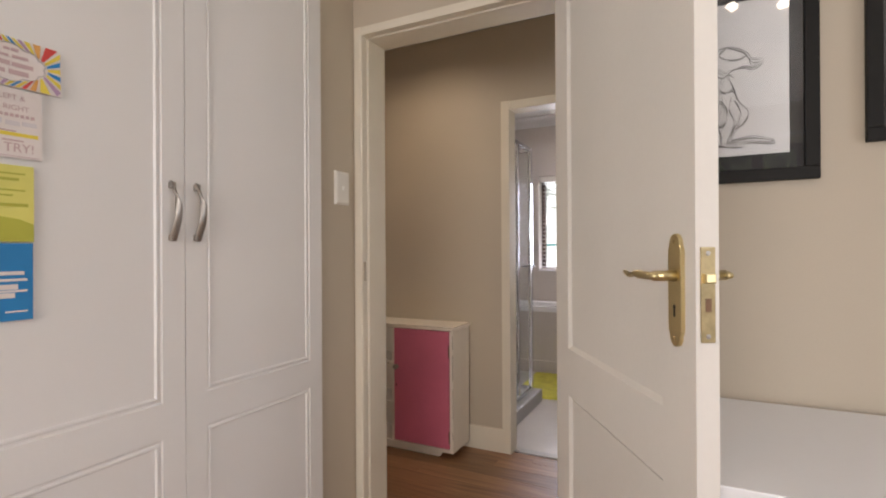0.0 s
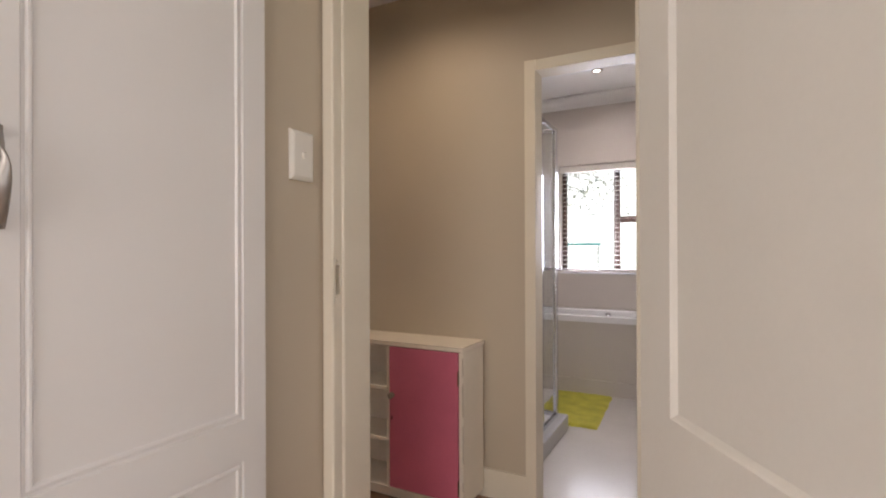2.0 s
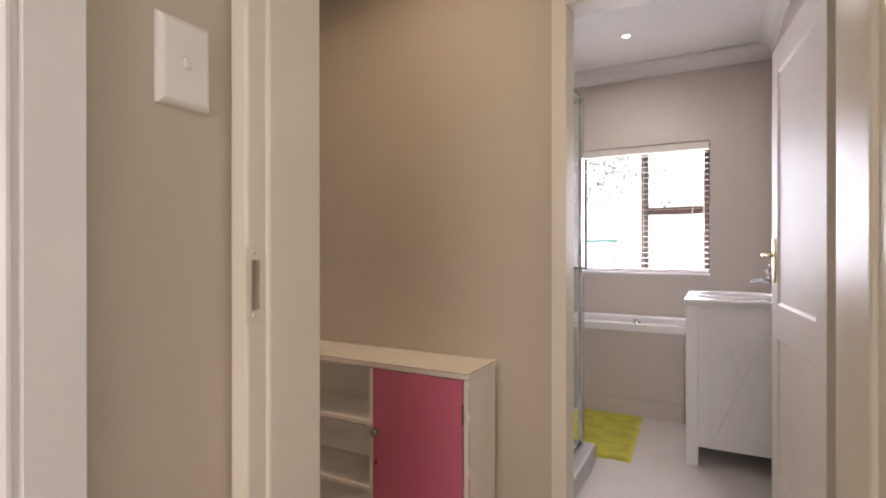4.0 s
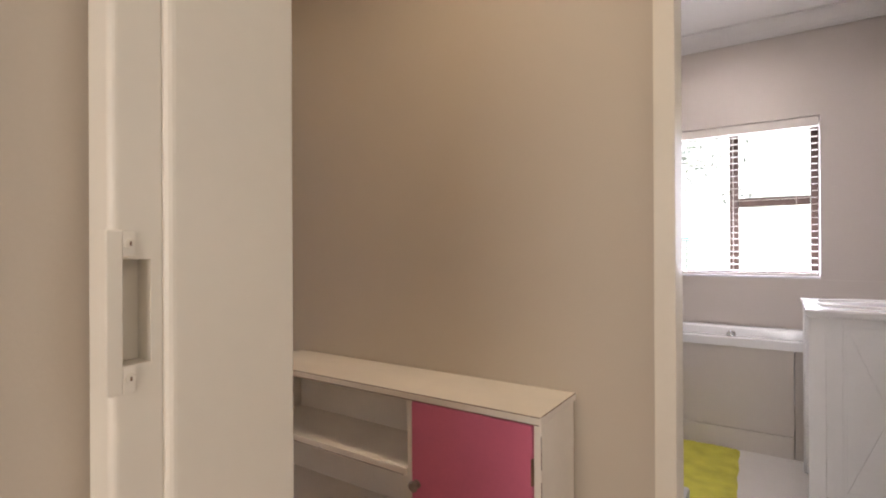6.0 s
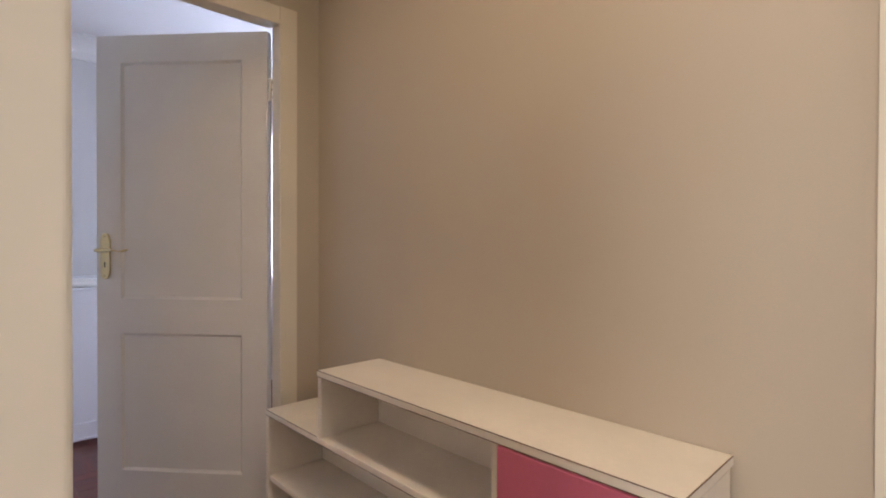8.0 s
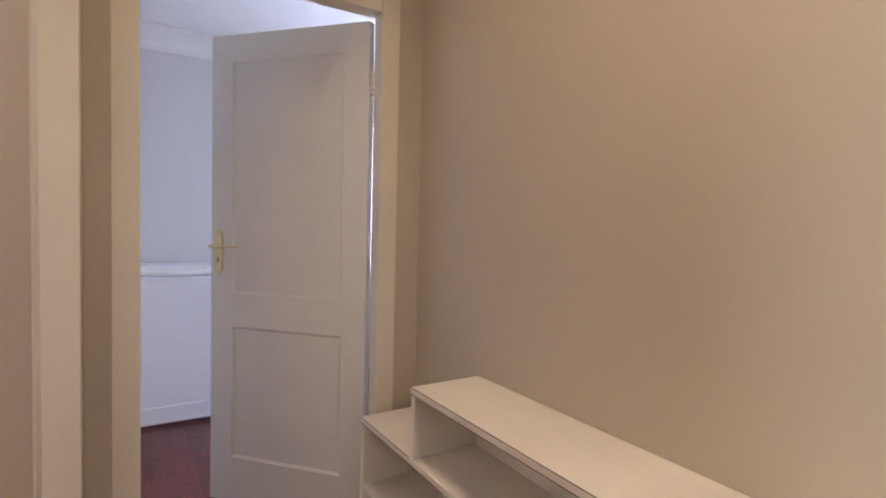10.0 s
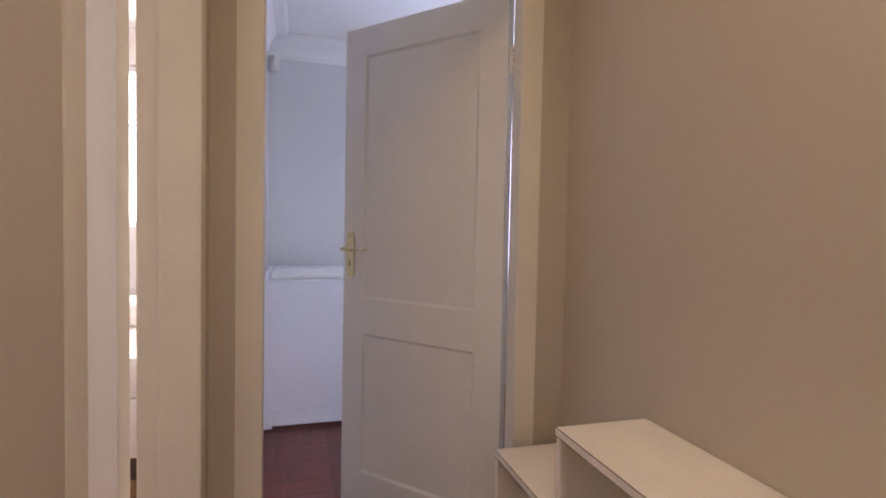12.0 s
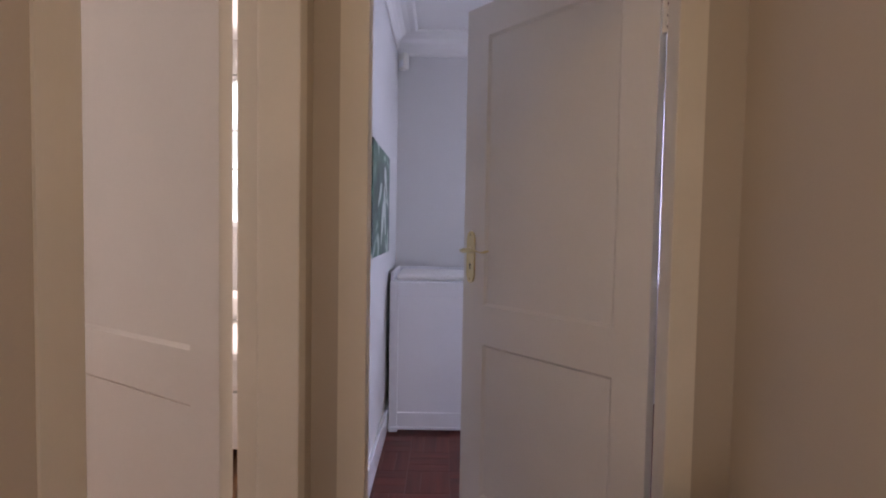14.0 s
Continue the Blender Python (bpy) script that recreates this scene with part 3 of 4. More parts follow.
def flat_paint(name, c):
    return material(name, c, 0.75, vary=0.05, scale=9, grain=60, bump=0.02)


M_yellow, M_blue, M_red, M_green = flat_paint("ink_yellow", (0.72, 0.58, 0.08)), flat_paint("ink_blue", (0.02, 0.20, 0.46)), flat_paint("ink_red", (0.55, 0.06, 0.05)), flat_paint("ink_olive", (0.42, 0.42, 0.06))
M_lemon = flat_paint("paper_lemon", (0.66, 0.62, 0.16))
M_white_paper = flat_paint("paper_white", (0.70, 0.64, 0.61))
M_ink = flat_paint("ink_brown", (0.50, 0.36, 0.36))
M_pale_ink = flat_paint("ink_pale_grey", (0.60, 0.56, 0.57))
M_grey_ink = flat_paint("ink_grey", (0.36, 0.34, 0.34))


def note(y1, z0, z1, mat, label, tilt=0.0, width=0.215):
    """A card on the wardrobe. In its own axes x runs along the width, z up, from its lower far corner."""
    root = thing("note", pose(0.0205, y1 - width, z0, tilt, 0, 90), label, "note", "notes on the wardrobe")
    bm = boxes((0, width, -0.0012, 0.0, 0, z1 - z0))
    for v in bm.verts:
        if v.co.y < -0.0005:
            v.co.y -= 0.002 * (v.co.x / width) ** 2
    part("card", bm, mat, root)
    return root


def bars(root, rows, mat, y=-0.0042):
    for x0, x1, z, h in rows:
        bm = boxes((x0, x1, y, y + 0.0006, z, z + h))
        part("printed_line", bm, mat, root)


n1 = note(-1.017, 1.520, 1.613, M_white_paper, "white card with a rayed border and small writing", tilt=-1.5)
M_orange, M_lilac = flat_paint("ink_orange", (0.66, 0.34, 0.10)), flat_paint("ink_lilac", (0.42, 0.28, 0.42))
ray_mats = (M_yellow, M_blue, M_yellow, M_red, M_orange, M_yellow, M_lilac)
CX, CZ, RX, RZ = 0.105, 0.047, 0.078, 0.034


def card_edge(a):
    """Where a ray from the cloud's middle at angle a meets the card's border."""
    dx, dz = math.cos(a), math.sin(a)
    k = min((0.2135 - CX) / dx if dx > 1e-6 else 9, (CX - 0.001) / -dx if dx < -1e-6 else 9, (0.0945 - CZ) / dz if dz > 1e-6 else 9, (CZ - 0.0005) / -dz if dz < -1e-6 else 9)
    return CX + k * dx, CZ + k * dz


for k in range(44):
    a0, a1 = radians(k * 8.18), radians(k * 8.18 + 5.4)
    b = bmesh.new()
    q0, q1 = card_edge(a0), card_edge(a1)
    inner = [(CX + 1.1 * RX * math.cos(a), CZ + 1.1 * RZ * math.sin(a)) for a in (a0, a1)]
    if math.hypot(q0[0] - inner[0][0], q0[1] - inner[0][1]) < 0.003:
        continue
    b.faces.new([b.verts.new((x, -0.0042, z)) for x, z in (inner[0], q0, q1, inner[1])])
    bmesh.ops.recalc_face_normals(b, faces=b.faces)
    part("ray", b, ray_mats[k % 7], n1)
b = bmesh.new()
cloud = [(CX + (RX + 0.005 * abs(math.sin(6.5 * radians(a)))) * math.cos(radians(a)), -0.0042, CZ + (RZ + 0.005 * abs(math.sin(6.5 * radians(a)))) * math.sin(radians(a))) for a in range(0, 361, 4)]
tube(b, cloud, 0.0007, 5)
part("cloud_outline", b, M_grey_ink, n1)
bars(n1, [(0.118, 0.128, 0.069, 0.005), (0.13, 0.142, 0.069, 0.006), (0.09, 0.1, 0.056, 0.006), (0.104, 0.126, 0.056, 0.005), (0.132, 0.158, 0.056, 0.006), (0.085, 0.098, 0.04, 0.008), (0.102, 0.128, 0.04, 0.0085), (0.131, 0.166, 0.04, 0.008), (0.09, 0.12, 0.024, 0.008), (0.126, 0.158, 0.024, 0.009)], M_ink)
n2 = note(-1.052, 1.383, 1.516, M_white_paper, "white handwritten card with coloured words")
words("LEFT &", 0.0145, pose(0.165, -0.0045, 0.112, 90), M_ink, n2)
words("RIGHT", 0.0145, pose(0.172, -0.0045, 0.092, 90), M_ink, n2)
words("U TRY!", 0.024, pose(0.165, -0.0045, 0.012, 90), M_ink, n2)
bars(n2, [(0.128 + 0.0085 * k, 0.134 + 0.0085 * k, 0.079, 0.006) for k in range(9)] + [(0.14, 0.172, 0.05, 0.003), (0.15, 0.184, 0.032, 0.003), (0.13, 0.21, 0.003, 0.0012)], M_ink)
bars(n2, [(0.12, 0.15, 0.064, 0.009), (0.155, 0.178, 0.062, 0.009), (0.182, 0.206, 0.064, 0.008)], M_pale_ink)
bars(n2, [(0.1, 0.208, 0.042, 0.007)], M_yellow)
n3 = note(-1.066, 1.221, 1.369, M_lemon, "lemon yellow card with faint writing")
part("printed_hill", prism([(0.06, 0.0), (0.2145, 0.0), (0.2145, 0.034), (0.19, 0.044), (0.15, 0.05), (0.1, 0.047), (0.06, 0.04)], 0.0006), M_green, n3).location = (0, -0.0042, 0)
bars(n3, [(0.1, 0.2, 0.13, 0.003), (0.12, 0.19, 0.118, 0.005), (0.1, 0.2, 0.098, 0.003), (0.1, 0.18, 0.088, 0.003), (0.13, 0.205, 0.068, 0.006)], M_green)
n4 = note(-1.068, 1.069, 1.218, M_blue, "blue printed card with white writing")
bars(n4, [(0.15, 0.2, 0.088, 0.007), (0.12, 0.205, 0.076, 0.005), (0.1, 0.19, 0.06, 0.01), (0.1, 0.185, 0.044, 0.01), (0.13, 0.205, 0.055, 0.004), (0.17, 0.205, 0.016, 0.003)], M_white_paper)
part("printed_shape", prism([(0.11, 0.108), (0.15, 0.11), (0.12, 0.135)], 0.0006), M_red, n4).location = (0, -0.0042, 0)


def switch_plate():
    root = thing("light_switch", pose(0.0, -0.075, 1.435, 0, 0, 90), "white plastic light switch on the wall return", "light switch")
    bm = bmesh.new()
    rings = [[bm.verts.new((a * w, y, c * h)) for a, c in ((-1, -1), (1, -1), (1, 1), (-1, 1))]
             for w, h, y in ((0.0405, 0.063, 0.0), (0.0405, 0.063, -0.003), (0.0385, 0.061, -0.0075), (0.034, 0.0555, -0.011), (0.031, 0.0525, -0.012))]
    for q, w in zip(rings, rings[1:]):
        for k in range(4):
            bm.faces.new((q[k], q[(k + 1) % 4], w[(k + 1) % 4], w[k]))
    bm.faces.new(rings[-1])
    bm.faces.new(rings[0][::-1])
    bmesh.ops.recalc_face_normals(bm, faces=bm.faces)
    part("plate", bm, M_plastic, root)
    bm = boxes((-0.005, 0.005, -0.0165, -0.0115, -0.008, 0.008), bevel=0.0015)
    part("rocker", bm, M_plastic, root)
    part("rocker_gap", boxes((-0.0062, 0.0062, -0.0123, -0.0118, 0.0084, 0.0094)), M_wear, root, "dark slit above the rocker")
    return root


switch_plate()


def soft_line(p):
    """Rounds a drawn line through its points."""
    out = []
    for i in range(len(p) - 1):
        a, b, c, d = p[max(i - 1, 0)], p[i], p[i + 1], p[min(i + 2, len(p) - 1)]
        for k in range(5):
            u = k / 5
            out.append(tuple(0.5 * (2 * b[j] + (c[j] - a[j]) * u + (2 * a[j] - 5 * b[j] + 4 * c[j] - d[j]) * u * u + (3 * b[j] - a[j] - 3 * c[j] + d[j]) * u ** 3) for j in (0, 1)))
    return out + [p[-1]]


def picture(x0, x1, z0, z1, label, strokes):
    root = thing("framed_picture", pose(x0, FRONT0, z0), label, "picture", "framed drawings")
    w, h, f, mt = x1 - x0, z1 - z0, 0.033, 0.031
    for q in ((0, w, 0, f), (0, w, h - f, h), (0, f, f, h - f), (w - f, w, f, h - f)):
        part("frame_rail", boxes((q[0], q[1], -0.024, -0.001, q[2], q[3]), bevel=0.003), M_black, root)
    part("mount", boxes((f, w - f, -0.008, -0.003, f, h - f)), M_mount, root)
    part("sheet", boxes((f + mt, w - f - mt, -0.0095, -0.0085, f + mt + 0.01, h - f - mt)), M_paper, root)
    rnd = random.Random(int(w * 1000) + int(z0 * 100))
    drawn = []
    for line in strokes:
        for again in range(3):
            jx, jz = rnd.uniform(-0.003, 0.003) * again, rnd.uniform(-0.003, 0.003) * again
            drawn.append(soft_line([(px + jx + rnd.uniform(-0.0015, 0.0015), pz + jz + rnd.uniform(-0.0015, 0.0015)) for px, pz in line]))
    for s in drawn:
        b = bmesh.new()
        tube(b, [(px, -0.0102, pz) for px, pz in s], [(0.0002, 0.0004 + 0.0012 * abs(math.sin(2.2 * math.pi * (k + 0.5) / len(s)))) for k in range(len(s))], 5)
        part("pencil_line", b, M_pencil, root)
    g = part("glass", boxes((f, w - f, -0.0145, -0.0125, f, h - f)), glazing, root)
    g.visible_shadow = False
    return root


sketch_head = [
    [(0.385, 0.366), (0.405, 0.372), (0.429, 0.366), (0.454, 0.351), (0.466, 0.333), (0.491, 0.327), (0.489, 0.313), (0.472, 0.307), (0.452, 0.313), (0.429, 0.311), (0.405, 0.303), (0.385, 0.312)],
    [(0.41, 0.369), (0.395, 0.353), (0.415, 0.336), (0.442, 0.334), (0.459, 0.343)],
    [(0.383, 0.301), (0.4, 0.292), (0.415, 0.299), (0.429, 0.288)],
    [(0.415, 0.29), (0.429, 0.259), (0.439, 0.223), (0.459, 0.197), (0.462, 0.177), (0.449, 0.158), (0.432, 0.14), (0.422, 0.116)],
    [(0.4, 0.292), (0.393, 0.259), (0.395, 0.224), (0.387, 0.19)],
    [(0.393, 0.256), (0.407, 0.245), (0.424, 0.252), (0.431, 0.241)],
]
sketch_legs = [
    [(0.395, 0.23), (0.41, 0.204), (0.407, 0.17), (0.395, 0.155), (0.387, 0.167)],
    [(0.419, 0.237), (0.415, 0.198), (0.426, 0.167), (0.419, 0.134), (0.405, 0.107)],
    [(0.383, 0.157), (0.395, 0.137), (0.397, 0.103)],
    [(0.429, 0.224), (0.442, 0.194), (0.436, 0.16), (0.419, 0.139)],
    [(0.41, 0.106), (0.434, 0.116), (0.474, 0.12), (0.518, 0.108), (0.513, 0.1), (0.469, 0.107), (0.424, 0.104)],
    [(0.383, 0.105), (0.415, 0.098), (0.449, 0.095)],
    [(0.466, 0.331), (0.476, 0.32), (0.489, 0.321)],
    [(0.355, 0.293), (0.347, 0.237), (0.355, 0.172), (0.365, 0.111)],
]
sketch = sketch_head + sketch_legs
picture(0.861, 1.479, 1.379, 1.935, "framed pencil animal sketch behind glass", sketch)
picture(1.572, 2.198, 1.462, 2.03, "second black-framed drawing hung beside the first", sketch[3:9])


def desk():
    root = thing("desk", pose(0, 0, 0), "white lacquered desk standing against the wall", "desk")
    part("desktop", boxes((1.215, 2.7, -0.60, -0.018, 0.763, 0.793), bevel=0.003), M_white_desk, root)
    for x, y in ((1.46, -0.56), (2.64, -0.56), (1.46, -0.07), (2.64, -0.07)):
        part("leg", boxes((x, x + 0.04, y, y + 0.04, -0.012, 0.763), bevel=0.002), M_white_desk, root)
    for y in (-0.56, -0.05):
        part("apron", boxes((1.5, 2.64, y, y + 0.02, 0.68, 0.763)), M_white_desk, root)


desk()


def spot_lamp(name, place, label):
    root = thing(name, pose(*place), label, "downlight", "ceiling downlights")
    part("ring", lathe([(0.03, 0.0), (0.045, 0.0), (0.045, -0.006), (0.032, -0.006), (0.028, 0.02)], 24), M_plastic, root, smooth=True)
    part("bulb", lathe([(0.0005, -0.003), (0.02, -0.002), (0.028, 0.004)], 20), M_bulb, root, "glowing lamp", smooth=True)
    return root


spot_lamp("downlight", (1.38, -1.68, CEIL), "small glowing ceiling downlight in the bedroom")
spot_lamp("downlight", (1.635, -1.79, CEIL), "small glowing ceiling downlight in the bedroom")
# fitting added for the bathroom fill lamp behind the lintel
spot_lamp("downlight", (0.1, 1.62, 2.619), "small glowing bathroom ceiling downlight, one seen and one added")
spot_lamp("downlight", (0.147, 3.07, 2.619), "small glowing bathroom ceiling downlight, one seen and one added")
# the fitting at x = 1.14 is added to go with the fill lamp
for hx, hy in ((-1.12, 0.66), (-0.28, 0.72), (1.14, 0.66)):
    spot_lamp("downlight", (hx, hy, HALL_CEIL), "small glowing hall ceiling downlight, two inferred and one added")

# bedroom window and the garden behind it
bw = thing("window_2", pose(0, 0, 0), "white framed bedroom window facing the garden", "window")
bw["kind"] = "structure"
for q in ((0.2, 2.1, 0.85, 0.91), (0.2, 2.1, 2.16, 2.2), (0.2, 0.25, 0.91, 2.16), (2.05, 2.1, 0.91, 2.16), (1.68, 1.77, 0.91, 2.16), (0.9, 0.97, 0.91, 2.16)):
    part("window_frame", boxes((q[0], q[1], -4.25, -4.19, q[2], q[3]), bevel=0.004), M_timber, bw)


part("curtain_rail", boxes((0.05, 2.4, -4.148, -4.12, 2.27, 2.295), bevel=0.003), M_white_desk, bw)


# frame added around the unseen opening of the hall fill lamp
hw = thing("window_4", pose(0, 0, 0), "added white window frame at the unseen hall end", "window")
hw["kind"] = "structure"
for q in ((0.28, 1.08, 0.8, 0.85), (0.28, 1.08, 2.05, 2.1), (0.28, 0.33, 0.85, 2.05), (1.03, 1.08, 0.85, 2.05)):
    part("window_frame", boxes((1.53, 1.57, q[0], q[1], q[2], q[3]), bevel=0.004), M_white_desk, hw)


# ---- hall bookcase ----
def bookcase():
    root = thing("bookcase", pose(0, 0, 0), "cream stepped bookcase with a pink cupboard door", "bookcase")
    x0, x1, x2, x3 = -1.57, -1.19, -0.442, -0.043
    y0, y1 = 0.970, 1.2
    t = 0.02
    B = 0.0025

    def board(name, *q, mat=M_cream, label=""):
        return part(name, boxes(q, bevel=B), mat, root, label)

    board("top", x1, x3, y0 - 0.004, y1 + 0.02, 0.756 - t, 0.756)
    board("side", x3 - t, x3, y0, y1, 0.04, 0.756 - t - 0.001)
    board("divider", x2 - 0.008, x2 + 0.008, y0, y1, 0.041 + t, 0.756 - t - 0.001)
    board("upper_side", x1, x1 + t, y0, y1, 0.539, 0.756 - t - 0.001)
    board("step_top", x0, x2 - 0.009, y0 - 0.003, y1 + 0.02, 0.538 - t, 0.538)
    board("side", x0, x0 + t, y0, y1, 0.04, 0.538 - t - 0.001)
    board("shelf", x0 + t + 0.001, x2 - 0.009, y0 + 0.004, y1, 0.272, 0.29)
    board("base", x0, x3 - t - 0.001, y0, y1, 0.04, 0.04 + t)
    part("back_panel", boxes((x0 + t, x3 - t, y1 + 0.0005, y1 + 0.008, 0.045, 0.5), (x1 + t, x3 - t, y1 + 0.0005, y1 + 0.008, 0.51, 0.735)), M_cream, root)
    part("plinth", prism([(x0 + 0.08, -0.012), (x3 - 0.11, -0.012), (x3 - 0.075, 0.039), (x0 + 0.045, 0.039)], 0.02), M_cream, root).location = (0, y0 + 0.03, 0)
    part("plinth", prism([(x0 + 0.08, -0.012), (x3 - 0.11, -0.012), (x3 - 0.075, 0.039), (x0 + 0.045, 0.039)], 0.02), M_cream, root).location = (0, y1 - 0.03, 0)
    door = part("cupboard_door", boxes((x2 + 0.012, x3 - t - 0.003, y0 - 0.006, y0 + 0.012, 0.065, 0.733), bevel=0.003), M_pink, root, "pink painted cupboard door")
    knob = lathe([(0.0001, -0.026), (0.011, -0.025), (0.0165, -0.02), (0.014, -0.014), (0.006, -0.011), (0.006, -0.002), (0.013, 0.0)], 8)
    knob.transform(pose(x2 + 0.03, y0 - 0.006, 0.505, -90, 0, 0) @ pose(0, 0, 0))
    part("knob", knob, M_pewter, door, "small tarnished faceted knob")
    part("keyhole", prism([(-0.003, -0.007), (0.003, -0.007), (0.003, 0.002), (0.0045, 0.005), (0, 0.009), (-0.0045, 0.005), (-0.003, 0.002)], 0.001), M_dark, door, "dark keyhole").location = (x2 + 0.026, y0 - 0.0068, 0.395)
    for z in (0.62, 0.13):
        part("hinge", boxes((x3 - t - 0.0045, x3 - t + 0.0005, y0 - 0.0072, y0 + 0.004, z - 0.032, z + 0.032), bevel=0.001), M_wear, door, "dark steel hinge")
    # worn lines where the paint has rubbed off along the front edges
    for q in ((x1 + 0.004, x3 - 0.004, y0 - 0.0046, y0 - 0.0038, 0.7555 - t, 0.7575 - t), (x0 + 0.004, x2 - 0.02, y0 - 0.0036, y0 - 0.0028, 0.5375 - t, 0.5392 - t)):
        part("worn_edge", boxes(q), M_wear, root, "bare wood where paint has worn off")
    for z0, z1 in ((0.12, 0.16), (0.24, 0.41), (0.45, 0.6), (0.63, 0.71)):
        part("worn_edge", boxes((x3 - 0.0009, x3 + 0.0004, y0 - 0.0004, y0 + 0.0012, z0, z1)), M_wear, root, "bare wood where paint has worn off")
    for q in ((x1 + 0.002, x3 - 0.002, y0 - 0.0043, y0 - 0.0025, 0.7546, 0.7562), (x0 + 0.002, x1 - 0.002, y0 - 0.0033, y0 - 0.0015, 0.5366, 0.5382), (x3 - 0.0016, x3 + 0.0003, y0 + 0.004, y1 + 0.015, 0.7546, 0.7562)):
        part("worn_edge", boxes(q), M_wear, root, "bare wood where paint has worn off")
    return root


bookcase()

# ---- bathroom ----
def shower():
    root = thing("shower_enclosure", pose(0, 0, 0), "framed glass shower enclosure with chrome posts on a raised tray", "shower")
    part("tray", boxes((-0.88, 0.1, BACK1 + 0.01, 2.30, 0.0, 0.1), bevel=0.012), M_tile, root, "grey raised shower kerb")
    part("basin", boxes((-0.84, 0.02, BACK1 + 0.05, 2.24, 0.095, 0.112), bevel=0.006), M_acrylic, root)
    x = 0.045
    posts = ((x, BACK1 + 0.03), (x, 1.87), (x, 2.195), (-0.86, 2.195))
    for px, py in posts:
        part("post", boxes((px - 0.012, px + 0.012, py - 0.014, py + 0.014, 0.112, 1.985), bevel=0.003), M_chrome, root)
    part("door_stile", boxes((x - 0.01, x + 0.014, 2.148, 2.174, 0.142, 1.955), bevel=0.004), M_chrome, root, "chrome stile of the shower door")
    # black strip stands in for the shade between stile and corner post
    part("seal", boxes((x - 0.006, x + 0.006, 2.1745, 2.1805, 0.142, 1.955)), M_black, root, "black strip standing in for the shaded gap at the shower door")
    for z in (0.125, 1.97):
        part("rail", boxes((x - 0.011, x + 0.011, BACK1 + 0.045, 2.18, z - 0.013, z + 0.013), bevel=0.003), M_chrome, root)
        part("rail", boxes((-0.847, x - 0.013, 2.184, 2.206, z - 0.013, z + 0.013), bevel=0.003), M_chrome, root)
    for q in ((x - 0.003, x + 0.003, BACK1 + 0.045, 1.855, 0.14, 1.956), (x - 0.003, x + 0.003, 1.885, 2.147, 0.14, 1.956), (-0.847, x - 0.013, 2.192, 2.198, 0.14, 1.956)):
        g = part("glass_pane", boxes(q), glass, root)
        g.visible_shadow = False
    b = bmesh.new()
    tube(b, [(x - 0.05, 2.13, 1.07), (x - 0.03, 2.13, 1.07), (x, 2.13, 1.07), (x + 0.03, 2.13, 1.07), (x + 0.045, 2.13, 1.07), (x + 0.048, 2.13, 1.07)], [0.01, 0.011, 0.007, 0.008, 0.011, 0.011], 12)
    part("handle", b, M_chrome, root, "chrome door knob", smooth=True)
    b = bmesh.new()
    tube(b, [(-0.88, 1.8, 1.25), (-0.8, 1.8, 1.27), (-0.72, 1.8, 1.25)], 0.012, 10)
    part("mixer", b, M_chrome, root, "chrome shower mixer", smooth=True)


shower()


def bathtub():
    root = thing("bathtub", pose(0, 0, 0), "white built-in bathtub with a grey plastered front", "bathtub")
    y0, y1, xa, xb = 3.18, WB - 0.003, -0.89, RIGHT - 0.003
    part("front_panel", boxes((xa, 0.50, y0 + 0.016, y0 + 0.05, 0.12, 0.592), (xa, 0.50, y0 + 0.004, y0 + 0.05, 0.0, 0.118)), M_wall_bath, root, "pale plastered bath front with a plinth")
    part("access_panel", boxes((0.505, xb, y0 + 0.008, y0 + 0.05, 0.0, 0.592)), M_wall_bath, root)
    bm = bmesh.new()
    zt = 0.648
    sides = 40

    def loop(cx, cy, rx, ry, z, p):
        vs = []
        for k in range(sides):
            a = 2 * math.pi * k / sides
            c, s = math.cos(a), math.sin(a)
            vs.append(bm.verts.new((cx + rx * math.copysign(abs(c) ** p, c), cy + ry * math.copysign(abs(s) ** p, s), z)))
        return vs
    cx, cy, rx, ry = (xa + xb) / 2, (y0 + y1) / 2, (xb - xa) / 2, (y1 - y0) / 2
    rings = [loop(cx, cy, rx, ry, 0.594, 0.02), loop(cx, cy, rx, ry, zt - 0.008, 0.02), loop(cx, cy, rx - 0.006, ry - 0.006, zt, 0.02), loop(cx, cy, rx - 0.06, ry - 0.055, zt, 0.25), loop(cx, cy, rx - 0.075, ry - 0.07, zt - 0.012, 0.3),
             loop(cx, cy, rx - 0.12, ry - 0.1, 0.4, 0.4), loop(cx, cy, rx - 0.18, ry - 0.13, 0.27, 0.5), loop(cx, cy, rx - 0.4, ry - 0.24, 0.25, 0.6)]
    for q, w in zip(rings, rings[1:]):
        for k in range(sides):
            bm.faces.new((q[k], q[(k + 1) % sides], w[(k + 1) % sides], w[k]))
    bm.faces.new(rings[-1])
    bmesh.ops.recalc_face_normals(bm, faces=bm.faces)
    part("tub", bm, M_acrylic, root, "glossy white acrylic tub")
    b = lathe([(0.0001, 0.03), (0.018, 0.028), (0.024, 0.015), (0.024, 0.0)], 20)
    b.transform(pose(0.2, y0 + 0.03, zt))
    part("overflow_knob", b, M_chrome, root, "round chrome knob on the rim", smooth=True)


bathtub()


